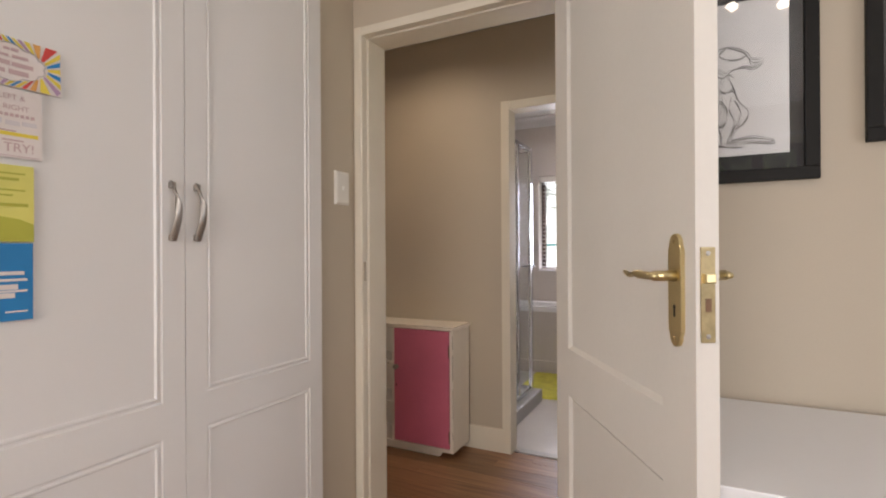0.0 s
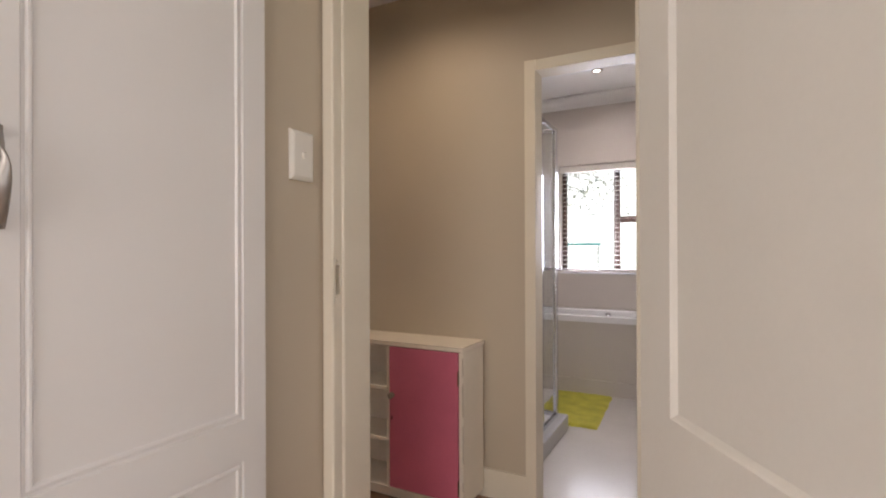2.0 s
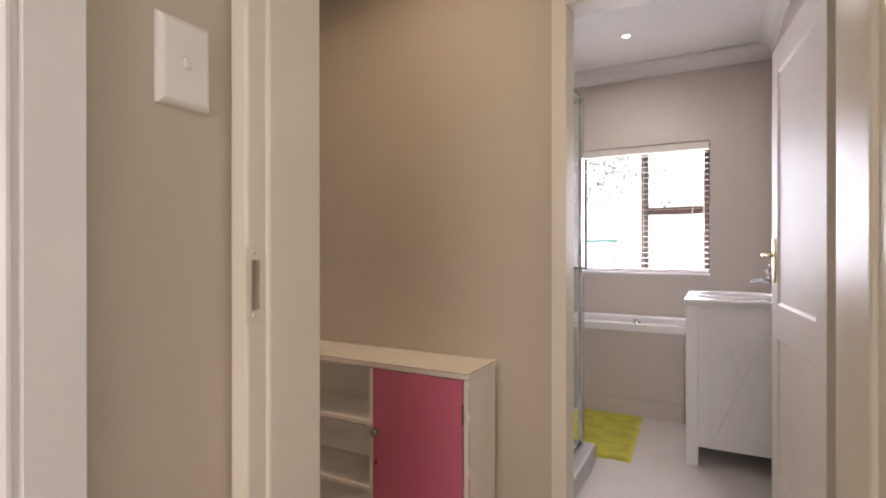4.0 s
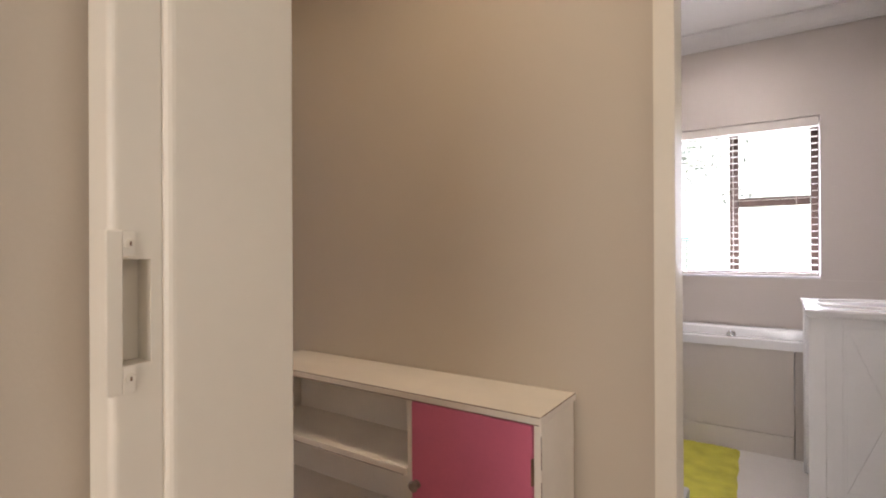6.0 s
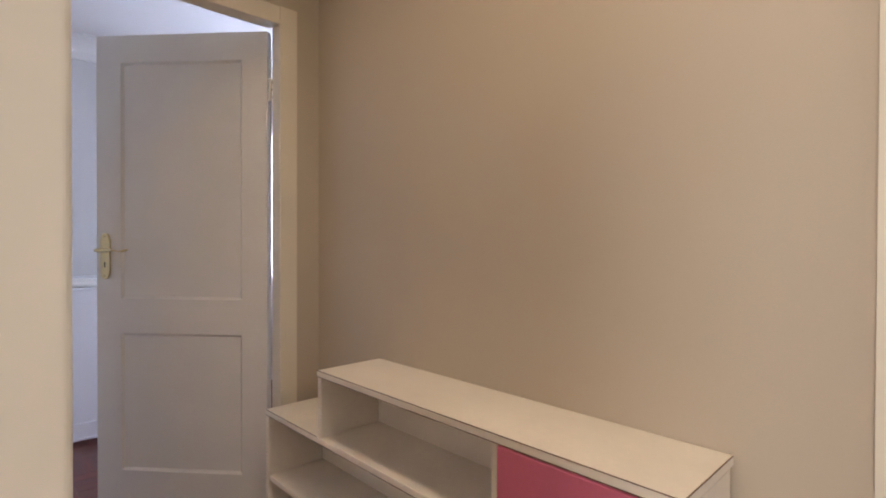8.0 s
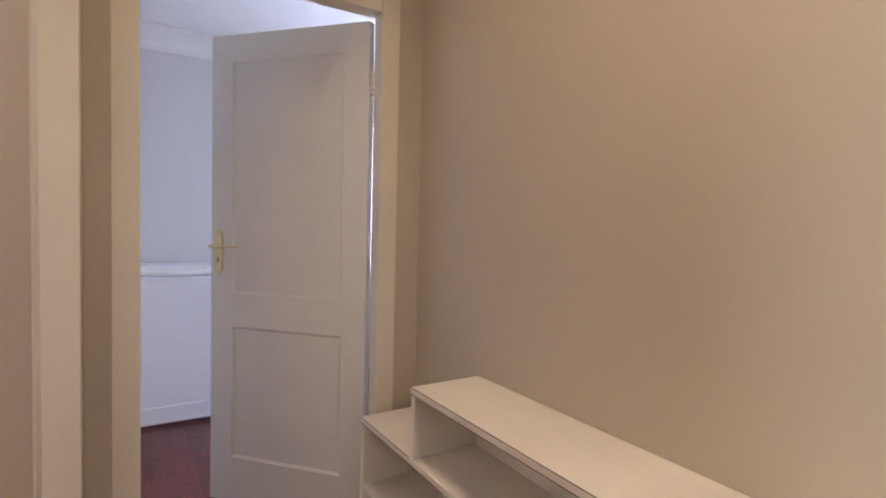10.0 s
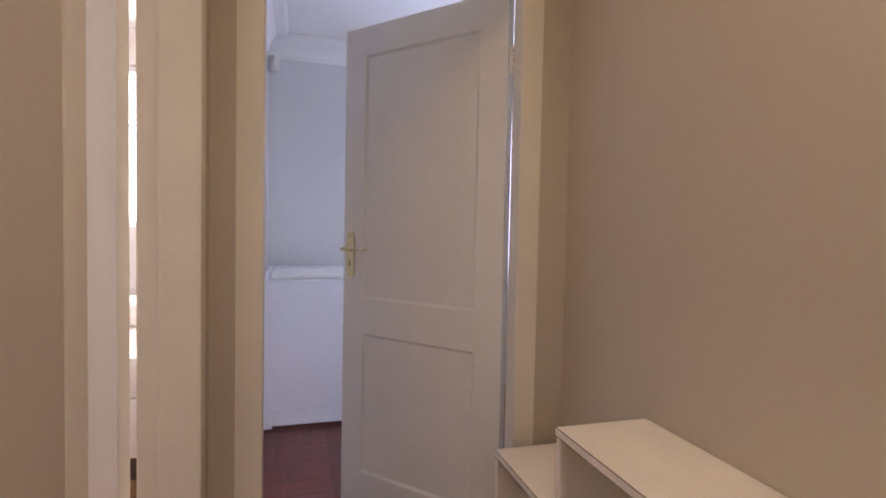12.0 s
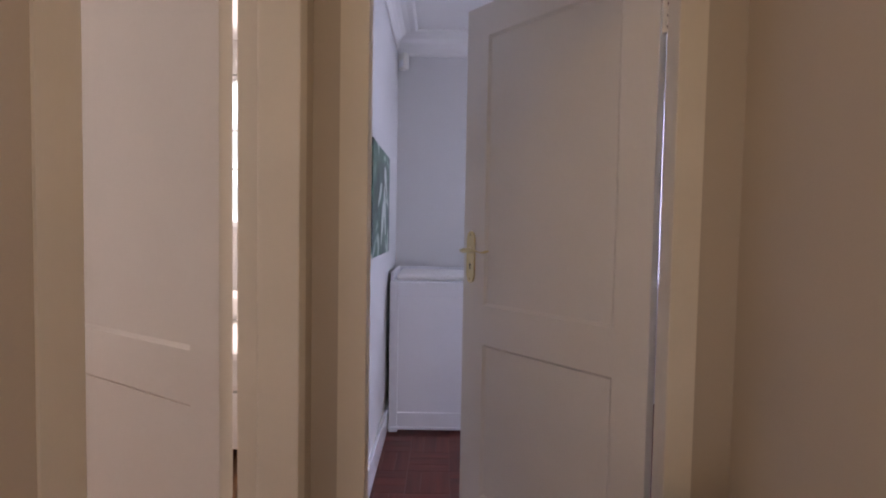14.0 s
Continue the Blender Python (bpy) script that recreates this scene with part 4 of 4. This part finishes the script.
def vanity():
    root = thing("vanity_unit", pose(0, 0, 0), "white country-style vanity with crossed boards on its side", "vanity")
    xa, xb, ya, yb, H = 0.537, RIGHT - 0.004, 2.5, 3.08, 0.862
    for x, y in ((xa, ya), (xa, yb - 0.055), (xb - 0.06, ya), (xb - 0.06, yb - 0.055)):
        part("leg", boxes((x, x + 0.06, y, y + 0.055, 0.0, H), bevel=0.003), M_vanity, root)
    part("side_panel", boxes((xa + 0.06, xb - 0.06, ya + 0.014, ya + 0.03, 0.1, H)), M_vanity, root)
    part("side_panel", boxes((xa + 0.06, xb - 0.06, yb - 0.03, yb - 0.014, 0.1, H)), M_vanity, root)
    part("cupboard_door", boxes((xa + 0.006, xa + 0.024, ya + 0.056, yb - 0.056, 0.1, H - 0.002), bevel=0.003), M_vanity, root)
    # shallow routed lines: an upright near each leg and a cross between them
    fx0, fx1, fz0, fz1 = xa + 0.0605, xb - 0.0605, 0.102, H - 0.002
    ux0, ux1 = xa + 0.117, xb - 0.082
    gx0, gx1, gz0, gz1 = ux0 + 0.012, ux1 - 0.012, 0.14, H - 0.035
    cx, cz, g = (gx0 + gx1) / 2, (gz0 + gz1) / 2, 0.0022
    for q in ((fx0, ux0 - g), (ux1 + g, fx1)):
        part("side_board", boxes((q[0], q[1], ya + 0.009, ya + 0.0135, fz0, fz1), bevel=0.0012), M_vanity, root)
    k = g * math.hypot(gx1 - gx0, gz1 - gz0)
    ox, oz = k / (gz1 - gz0), k / (gx1 - gx0)
    for tri in (((gx0 + ox, gz0), (gx1 - ox, gz0), (cx, cz - oz)), ((gx0 + ox, gz1), (cx, cz + oz), (gx1 - ox, gz1)),
                ((gx0, gz0 + oz), (cx - ox, cz), (gx0, gz1 - oz)), ((gx1, gz0 + oz), (gx1, gz1 - oz), (cx + ox, cz))):
        b = prism(tri, 0.0045, bevel=0.001)
        b.transform(Matrix.Translation((0, ya + 0.009, 0)))
        part("side_board", b, M_vanity, root)
    for q in ((ux0 + g, gx0 - 0.0002, fz0, fz1), (gx1 + 0.0002, ux1 - g, fz0, fz1), (gx0, gx1, fz0, gz0 - 0.0002), (gx0, gx1, gz1 + 0.0002, fz1)):
        part("side_board", boxes((q[0], q[1], ya + 0.009, ya + 0.0135, q[2], q[3])), M_vanity, root)
    b = bmesh.new()
    rows = []
    for inset, z in ((0.012, H + 0.001), (0.006, H + 0.01), (0.0, H + 0.028), (0.002, H + 0.034), (0.006, H + 0.037)):
        x_, y_, X_, Y_ = xa - 0.012 + inset, ya - 0.018 + inset, xb, yb + 0.018 - inset
        rows.append([b.verts.new(p) for p in ((x_, y_, z), (X_, y_, z), (X_, Y_, z), (x_, Y_, z))])
    for p, q in zip(rows, rows[1:]):
        for k in range(4):
            b.faces.new((p[k], p[(k + 1) % 4], q[(k + 1) % 4], q[k]))
    b.faces.new(rows[0][::-1])
    b.faces.new(rows[-1])
    part("basin_top", b, M_acrylic, root, "white ceramic vanity top")
    bm = bmesh.new()
    prof = [(1.0, H + 0.036), (0.99, H + 0.044), (0.95, H + 0.05), (0.89, H + 0.048), (0.85, H + 0.0395)]
    n = 36
    cx, cy = (xa + xb) / 2 - 0.01, (ya + yb) / 2
    rings = [[bm.verts.new((cx + 0.215 * r * math.cos(2 * math.pi * k / n), cy + 0.2 * r * math.sin(2 * math.pi * k / n), z)) for k in range(n)] for r, z in prof]
    for q, w in zip(rings, rings[1:]):
        for k in range(n):
            bm.faces.new((q[k], q[(k + 1) % n], w[(k + 1) % n], w[k]))
    cup = [[bm.verts.new((cx + 0.2 * r * math.cos(2 * math.pi * k / n), cy + 0.17 * r * math.sin(2 * math.pi * k / n), z)) for k in range(n)] for r, z in ((0.99, H + 0.0385), (0.9, H + 0.0378))]
    for q, w in ((rings[-1], cup[0]), (cup[0], cup[1])):
        for k in range(n):
            bm.faces.new((q[k], q[(k + 1) % n], w[(k + 1) % n], w[k]))
    bm.faces.new(cup[-1])
    bmesh.ops.recalc_face_normals(bm, faces=bm.faces)
    part("basin", bm, M_acrylic, root, "oval white basin", smooth=True)
    tap = thing("tap", pose(xb - 0.075, cy - 0.03, H + 0.038), "chrome basin mixer with a raised lever", "tap")
    b = bmesh.new()
    tube(b, [(0.02, 0, 0), (0.02, 0, 0.02), (-0.005, 0, 0.11), (-0.012, 0, 0.125)], [0.028, 0.025, 0.021, 0.012], 16)
    part("body", b, M_chrome, tap, smooth=True)
    b = bmesh.new()
    tube(b, [(0.0, 0, 0.08), (-0.05, 0, 0.1), (-0.09, 0, 0.096), (-0.102, 0, 0.08)], [0.014, 0.012, 0.011, 0.01], 14)
    part("spout", b, M_chrome, tap, smooth=True)
    b = bmesh.new()
    tube(b, [(-0.008, 0, 0.12), (-0.03, 0, 0.15), (-0.01, 0, 0.185)], [0.016, 0.01, 0.006], 12)
    part("lever", b, M_chrome, tap, smooth=True)


vanity()


def bath_mat():
    bm = bmesh.new()
    nx, ny = 40, 64
    x0, x1, y0, y1 = -0.195, 0.257, 2.36, 3.165
    rnd = random.Random(5)
    grid = []
    for j in range(ny + 1):
        row = []
        for i in range(nx + 1):
            u, v = i / nx, j / ny
            edge = min(u, 1 - u, v * 1.6, (1 - v) * 1.6)
            z = 0.002 + 0.016 * min(1, edge * 18) + rnd.uniform(-0.0022, 0.0022) + 0.003 * noise.noise((u * 4, v * 6, 0.3))
            row.append(bm.verts.new((x0 + (x1 - x0) * u + 0.006 * noise.noise((v * 7, 1, 2)) + 0.03 * (0.5 - v), y0 + (y1 - y0) * v + 0.005 * noise.noise((u * 7, 3, 2)), z)))
        grid.append(row)
    for j in range(ny):
        for i in range(nx):
            bm.faces.new((grid[j][i], grid[j][i + 1], grid[j + 1][i + 1], grid[j + 1][i]))
    ob = link("bath_mat", bm, M_mat, smooth=True)
    tagged(ob, "lime green towelling bath mat lying on the floor", "bath mat")


bath_mat()

# bathroom window with timber frame and venetian blind
win = thing("window_1", pose(0, 0, 0), "brown timber bathroom window", "window")
win["kind"] = "structure"
wx0, wx1, wz0, wz1, wy = -0.33, 0.648, 0.967, 1.985, WB + 0.12
for q in ((wx0, wx1, wz0, wz0 + 0.045), (wx0, wx1, wz1 - 0.045, wz1), (wx0, wx0 + 0.042, wz0 + 0.046, wz1 - 0.046), (wx1 - 0.042, wx1, wz0 + 0.046, wz1 - 0.046), (0.15, 0.206, wz0 + 0.046, wz1 - 0.046), (0.207, wx1 - 0.043, 1.443, 1.502)):
    part("window_frame", boxes((q[0] + 0.001, q[1] - 0.001, wy, wy + 0.06, q[2], q[3]), bevel=0.004), M_timber, win)
for q in ((wx0 + 0.043, 0.149, wz0 + 0.046, wz1 - 0.046), (0.208, wx1 - 0.044, wz0 + 0.046, 1.442), (0.208, wx1 - 0.044, 1.503, wz1 - 0.046)):
    g = part("pane", boxes((q[0], q[1], wy + 0.028, wy + 0.032, q[2], q[3])), glass, win)
    g.visible_shadow = False
part("window_sill", boxes((wx0 - 0.001, wx1 + 0.001, WB - 0.006, wy, wz0 + 0.0005, wz0 + 0.012), bevel=0.003), M_white_desk, win)
blind = thing("venetian_blind", pose(0, 0, 0), "pale wooden venetian blind with open slats", "blind")
part("head_rail", boxes((wx0 + 0.006, wx1 - 0.006, WB + 0.012, WB + 0.075, wz1 - 0.062, wz1 - 0.004), bevel=0.003), M_slat, blind)
slat_mesh = None
nslat = 22
for k in range(nslat):
    z = 1.01 + k * (1.905 - 1.01) / (nslat - 1)
    if slat_mesh is None:
        b = boxes((wx0 + 0.01, wx1 - 0.01, -0.024, 0.024, -0.0015, 0.0015))
        slat_mesh = part("slat", b, M_slat, blind).data
        ob = blind.children[-1]
    else:
        ob = new("slat", slat_mesh)
        ob.parent = blind
    ob.location = (0, WB + 0.045, z)
    ob.rotation_euler = (radians(4), 0, 0)
part("bottom_rail", boxes((wx0 + 0.01, wx1 - 0.01, WB + 0.02, WB + 0.07, 0.983, 0.998), bevel=0.003), M_slat, blind)
for x in (wx0 + 0.12, 0.178, wx1 - 0.12):
    for dy in (0.02, 0.07):
        part("ladder_cord", boxes((x - 0.0012, x + 0.0012, WB + dy, WB + dy + 0.002, 0.99, 1.92)), M_slat, blind)


# ---- nursery ----
def chest():
    root = thing("changing_chest", pose(0, 0, 0), "white changing chest with a raised rim, on short legs", "chest")
    xf, xbk, ya, yb = -3.28, -3.83, 0.166, 1.25
    for x in (xf - 0.05, xbk):
        for y in (ya, yb - 0.05):
            part("leg", boxes((x, x + 0.05, y, y + 0.05, 0.0, 0.885), bevel=0.003), M_white_desk, root)
    part("front_panel", boxes((xf - 0.03, xf - 0.014, ya + 0.05, yb - 0.05, 0.05, 0.88)), M_white_desk, root)
    part("top_rail", boxes((xf - 0.02, xf - 0.004, ya + 0.051, yb - 0.051, 0.815, 0.888), bevel=0.002), M_white_desk, root)
    part("bottom_rail", boxes((xf - 0.02, xf - 0.002, ya + 0.051, yb - 0.051, 0.032, 0.118), bevel=0.003), M_white_desk, root)
    part("foot_ledge", boxes((xf - 0.03, xf + 0.008, ya + 0.01, yb - 0.01, 0.02, 0.034), bevel=0.003), M_white_desk, root)
    part("side_panel", boxes((xbk + 0.05, xf - 0.05, ya + 0.012, ya + 0.03, 0.05, 0.885)), M_white_desk, root)
    part("top", boxes((xbk, xf, ya, yb, 0.886, 0.9), bevel=0.003), M_white_desk, root)
    part("rim_back", boxes((xbk, xbk + 0.018, ya, yb, 0.9, 0.95), bevel=0.003), M_white_desk, root)
    part("rim_side", boxes((xbk + 0.018, xf - 0.05, ya, ya + 0.018, 0.9, 0.95), bevel=0.003), M_white_desk, root)
    bm = boxes((xbk + 0.03, xf - 0.08, ya + 0.03, yb - 0.1, 0.9, 0.935), bevel=0.014)
    pad = link("changing_pad", bm, M_linen, smooth=True)
    tagged(pad, "white padded changing mat on the chest", "changing pad")


chest()


def canvas():
    m = material("painted_canvas", (0.008, 0.03, 0.018), 0.4, vary=0.2)
    n, l = m.node_tree.nodes, m.node_tree.links
    co = n["Texture Coordinate"]
    wv = n.new("ShaderNodeTexNoise")
    wv.inputs["Scale"].default_value, wv.inputs["Detail"].default_value, wv.inputs["Distortion"].default_value = 3.2, 4, 2.2
    l.new(co.outputs["Object"], wv.inputs["Vector"])
    r = n.new("ShaderNodeValToRGB")
    r.color_ramp.elements[0].position, r.color_ramp.elements[0].color = 0.42, (0.006, 0.028, 0.018, 1)
    r.color_ramp.elements[1].position, r.color_ramp.elements[1].color = 0.66, (0.55, 0.62, 0.55, 1)
    e = r.color_ramp.elements.new(0.55)
    e.color = (0.03, 0.12, 0.07, 1)
    l.new(wv.outputs["Fac"], r.inputs["Fac"])
    l.new(r.outputs["Color"], n["Principled BSDF"].inputs["Base Color"])
    root = thing("painting", pose(0, 0, 0), "dark green canvas painting with a pale flower", "painting")
    part("canvas", boxes((-3.12, -2.45, NS + 0.002, NS + 0.03, 1.085, 1.595), bevel=0.003), m, root)
    M_petal = flat_paint("pale_paint", (0.55, 0.60, 0.55))
    for cx, cz, rx, rz, a in ((-2.9, 1.30, 0.05, 0.13, 15), (-2.8, 1.24, 0.045, 0.12, -25), (-2.93, 1.45, 0.05, 0.09, 40), (-2.7, 1.37, 0.03, 0.09, -50)):
        b = bmesh.new()
        c = b.verts.new((0, 0.0015, 0))
        ring = [b.verts.new((rx * math.cos(radians(t)) * (0.8 + 0.2 * math.sin(radians(3 * t))), 0.0, rz * math.sin(radians(t)))) for t in range(0, 360, 15)]
        for k in range(len(ring)):
            b.faces.new((c, ring[(k + 1) % len(ring)], ring[k]))
        bmesh.ops.recalc_face_normals(b, faces=b.faces)
        b.transform(pose(cx, NS + 0.0306, cz, 0, a, 0))
        part("painted_petal", b, M_petal, root)


canvas()
sensor = thing("alarm_detector", pose(NW + 0.06, NS + 0.045, 2.345, 0, 0, 45), "small white alarm detector in the corner below the cornice", "alarm detector")
part("housing", boxes((-0.03, 0.03, -0.025, 0.02, -0.055, 0.055), bevel=0.008), M_plastic, sensor)
part("lens", boxes((-0.022, 0.022, -0.029, -0.0245, -0.04, 0.005), bevel=0.003), M_white_desk, sensor)


def nursery_curtain():
    root = thing("curtain", pose(0, 0, 0), "sheer white curtain drawn beside the nursery window", "curtain")
    m = material("sheer_fabric", (0.74, 0.72, 0.74), 0.9, vary=0.05, scale=6, grain=260, bump=0.3)
    n, l = m.node_tree.nodes, m.node_tree.links
    tr, mx = n.new("ShaderNodeBsdfTranslucent"), n.new("ShaderNodeMixShader")
    tr.inputs["Color"].default_value = (0.74, 0.70, 0.74, 1)
    mx.inputs["Fac"].default_value = 0.5
    l.new(n["Principled BSDF"].outputs[0], mx.inputs[1])
    l.new(tr.outputs[0], mx.inputs[2])
    l.new(mx.outputs[0], n["Material Output"].inputs["Surface"])
    b = bmesh.new()
    rows = []
    for z in (0.06, 0.6, 1.2, 1.8, 2.385):
        rows.append([b.verts.new((NW + 0.065 + 0.02 * math.sin(k * 1.05) + 0.006 * math.sin(k * 0.37 + z), 1.7 + 0.52 * k / 60, z)) for k in range(61)])
    for p, q in zip(rows, rows[1:]):
        for k in range(60):
            b.faces.new((p[k], p[k + 1], q[k + 1], q[k]))
    fabric = part("fabric", b, m, root, smooth=True)
    mod = fabric.modifiers.new("cloth", "SOLIDIFY")
    mod.thickness = 0.001
    b = bmesh.new()
    tube(b, [(NW + 0.065, 1.62, 2.4), (NW + 0.065, 3.15, 2.4)], 0.012, 12)
    for y in (1.66, 3.12):
        box(b, NW, NW + 0.065, y - 0.006, y + 0.006, 2.394, 2.406)
    part("curtain_rod", b, M_white_desk, root)


nursery_curtain()

# ---- guest room ----
bed = thing("bed", pose(0, 0, 0), "bed made up with white linen below the window", "bed")
part("base", boxes((-3.9, -2.75, -2.15, -0.3, 0.12, 0.4), bevel=0.01), M_linen, bed)
part("mattress", boxes((-3.9, -2.75, -2.15, -0.3, 0.4, 0.6), bevel=0.04), M_linen, bed)
for x, y in ((-3.85, -2.1), (-2.85, -2.1), (-3.85, -0.4), (-2.85, -0.4)):
    part("foot", boxes((x, x + 0.06, y, y + 0.06, 0.0, 0.12)), M_timber, bed)
pil = link("pillow", boxes((-3.86, -3.5, -1.5, -0.4, 0.6, 0.76), bevel=0.06), M_linen, smooth=True)
tagged(pil, "plump white pillow on the bed", "pillow")
gw = thing("window_3", pose(0, 0, 0), "white framed guest room window", "window")
gw["kind"] = "structure"
for q in ((-2.3, -0.3, 1.2, 1.24), (-2.3, -0.3, 2.26, 2.3), (-2.3, -2.26, 1.24, 2.26), (-0.34, -0.3, 1.24, 2.26), (-1.5, -1.46, 1.24, 2.26), (-2.26, -0.34, 1.9, 1.908), (-2.26, -0.34, 1.62, 1.628)):
    part("window_frame", boxes((-4.07, -4.03, q[0], q[1], q[2], q[3]), bevel=0.003), M_white_desk, gw)

# ---- outdoors ----
setting("ground", boxes((-400, 400, -400, 400, -0.6, -0.5)), M_garden, "garden ground around the house", "ground")
# glowing sheets stand in for daylight outdoors, no real walls
setting("backdrop_north", boxes((-6, 8, 9.0, 9.1, -0.4, 7)), M_outside, "glowing backdrop for the bright outdoors beyond the bathroom", "backdrop")
setting("backdrop_west", boxes((-9.1, -9.0, -8, 6, -0.4, 7)), M_outside, "glowing backdrop for the bright outdoors beyond the guest room", "backdrop")


def foliage(name, centre, size, count, seed, label):
    root = thing(name, pose(*centre), label, "tree")
    rnd = random.Random(seed)
    b = bmesh.new()
    tube(b, [(0, 0, -centre[2] - 0.5), (0.05, 0, 0.2), (0.0, 0.1, 1.2), (0.1, 0.1, 2.2)], [0.12, 0.1, 0.07, 0.03], 8)
    for k in range(5):
        a = rnd.uniform(0, 6.28)
        tube(b, [(0, 0.05, 0.6 + 0.3 * k), (0.4 * math.cos(a), 0.4 * math.sin(a), 1.0 + 0.3 * k), (0.8 * math.cos(a), 0.8 * math.sin(a), 1.3 + 0.3 * k)], [0.05, 0.03, 0.012], 6)
    part("trunk", b, M_timber, root)
    b = bmesh.new()
    for k in range(count):
        p = Vector((rnd.gauss(0, 0.45) * size, rnd.gauss(0, 0.45) * size, 1.2 + rnd.gauss(0, 0.5) * size))
        m = Matrix.Translation(p) @ Euler((rnd.uniform(0, 6), rnd.uniform(0, 6), rnd.uniform(0, 6))).to_matrix().to_4x4()
        s = rnd.uniform(0.04, 0.09)
        vs = [b.verts.new(m @ Vector(q)) for q in ((-s, 0, 0), (0, -s * 0.45, 0.01), (s, 0, 0), (0, s * 0.45, 0.01))]
        b.faces.new(vs)
    part("crown", b, M_garden, root)


foliage("garden_tree", (1.45, -6.2, 1.1), 1.2, 9000, 3, "leafy green tree outside the bedroom window")
foliage("garden_tree", (2.35, -6.4, 1.1), 1.3, 9000, 4, "leafy green tree outside the bedroom window")

# leaf and bark colours are paled to stand in for outdoor glare
M_leaf_pale = material("glare_paled_leaf", (0.50, 0.51, 0.48), 0.8, vary=0.3, scale=3, grain=20, second=(0.72, 0.72, 0.68))
M_bark_pale = material("glare_paled_bark", (0.62, 0.60, 0.57), 0.85, vary=0.2, scale=6, grain=60)
M_teal = material("teal_paint", (0.18, 0.66, 0.70), 0.4, vary=0.06)


def shade_tree():
    root = thing("shade_tree", pose(-2.3, 6.9, -0.5), "tree with glare-paled leaves outside the bathroom window", "tree")
    rnd = random.Random(12)
    b = bmesh.new()
    tube(b, [(0, 0, 0), (0.02, 0, 1.0), (-0.02, 0.02, 2.2), (0.03, 0, 3.0), (0.0, 0, 3.8)], [0.12, 0.1, 0.085, 0.06, 0.025], 10)
    tips = []
    for k in range(26):
        a, z = rnd.uniform(-0.5, 0.5) if k % 3 else rnd.uniform(1.2, 5.0), rnd.uniform(2.4, 3.3)
        r = rnd.uniform(0.9, 2.5)
        tip = (r * math.cos(a), r * math.sin(a), rnd.uniform(2.55, 3.3) - 0.12 * r)
        mid = (tip[0] * 0.55, tip[1] * 0.55, (z + tip[2]) / 2 + 0.2)
        tube(b, [(0, 0, z), mid, tip], [0.022, 0.012, 0.004], 6)
        tips += [Vector(tip), Vector(mid).lerp(Vector(tip), 0.55), Vector(mid)]
    part("trunk", b, M_bark_pale, root)
    b = bmesh.new()
    for k in range(2600):
        p = rnd.choice(tips) + Vector((rnd.gauss(0, 0.16), rnd.gauss(0, 0.16), rnd.gauss(0, 0.09)))
        m = Matrix.Translation(p) @ Euler((rnd.uniform(0, 6), rnd.uniform(0, 6), rnd.uniform(0, 6))).to_matrix().to_4x4()
        q = rnd.uniform(0.02, 0.045)
        b.faces.new([b.verts.new(m @ Vector(c)) for c in ((-q, 0, 0), (0, -q * 0.45, 0.006), (q, 0, 0), (0, q * 0.45, 0.006))])
    part("crown", b, M_leaf_pale, root)


shade_tree()
# teal bar stands for an unidentified strip outdoors; its posts are added
rail = thing("garden_rail", pose(0, 0, 0), "thin teal bar on added posts, for an unidentified teal strip", "rail")
part("rail_bar", boxes((-1.15, -0.46, 6.5, 6.53, 1.255, 1.29), bevel=0.006), M_teal, rail)
for x in (-1.12, -0.5):
    part("post", boxes((x, x + 0.02, 6.505, 6.525, -0.5, 1.255)), M_white_desk, rail)

# ---- floor boards ----
board_mesh = {}


def boards(parent, mat, x0, x1, y0, y1, length, width, top, name="plank", seed=1):
    rnd = random.Random(seed)
    y = y0
    while y < y1 - 0.005:
        w = min(width, y1 - y)
        x = x0 - rnd.uniform(0, length * 0.8)
        while x < x1 - 0.005:
            a, b = max(x, x0), min(x + length, x1)
            key = (round(b - a, 3), round(w, 3))
            if key not in board_mesh:
                bm = boxes((0.0006, key[0] - 0.0006, 0.0006, key[1] - 0.0006, -0.012, 0.0), bevel=0.0008)
                me = bpy.data.meshes.new(name)
                bm.to_mesh(me)
                bm.free()
                me.materials.append(mat)
                board_mesh[key] = me
            if b - a > 0.02:
                ob = new(name, board_mesh[key])
                ob.parent = parent
                ob.location = (a, y, top)
            x += length
        y += width


boards(bpy.data.objects["floor_hall"], M_laminate, END0 + 0.0, 1.5, 0.0221, BACK0 + 0.028, 1.21, 0.125, 0.0, seed=8)
block = None
fl = bpy.data.objects["floor_nursery"]
for i in range(9):
    for j in range(6):
        for k in range(3):
            cx, cy = -1.76 - 0.105 - i * 0.21, 0.103 + 0.105 + j * 0.21
            if block is None:
                bm = boxes((-0.1045, 0.1045, -0.0345, 0.0345, -0.01, 0.0), bevel=0.0008)
                block = bpy.data.meshes.new("parquet_block")
                bm.to_mesh(block)
                bm.free()
                block.materials.append(M_parquet)
            ob = new("parquet_block", block)
            ob.parent = fl
            off = (k - 1) * 0.07
            ob.location = (cx, cy + off, 0.0) if (i + j) % 2 else (cx + off, cy, 0.0)
            ob.rotation_euler = (0, 0, 0 if (i + j) % 2 else math.pi / 2)
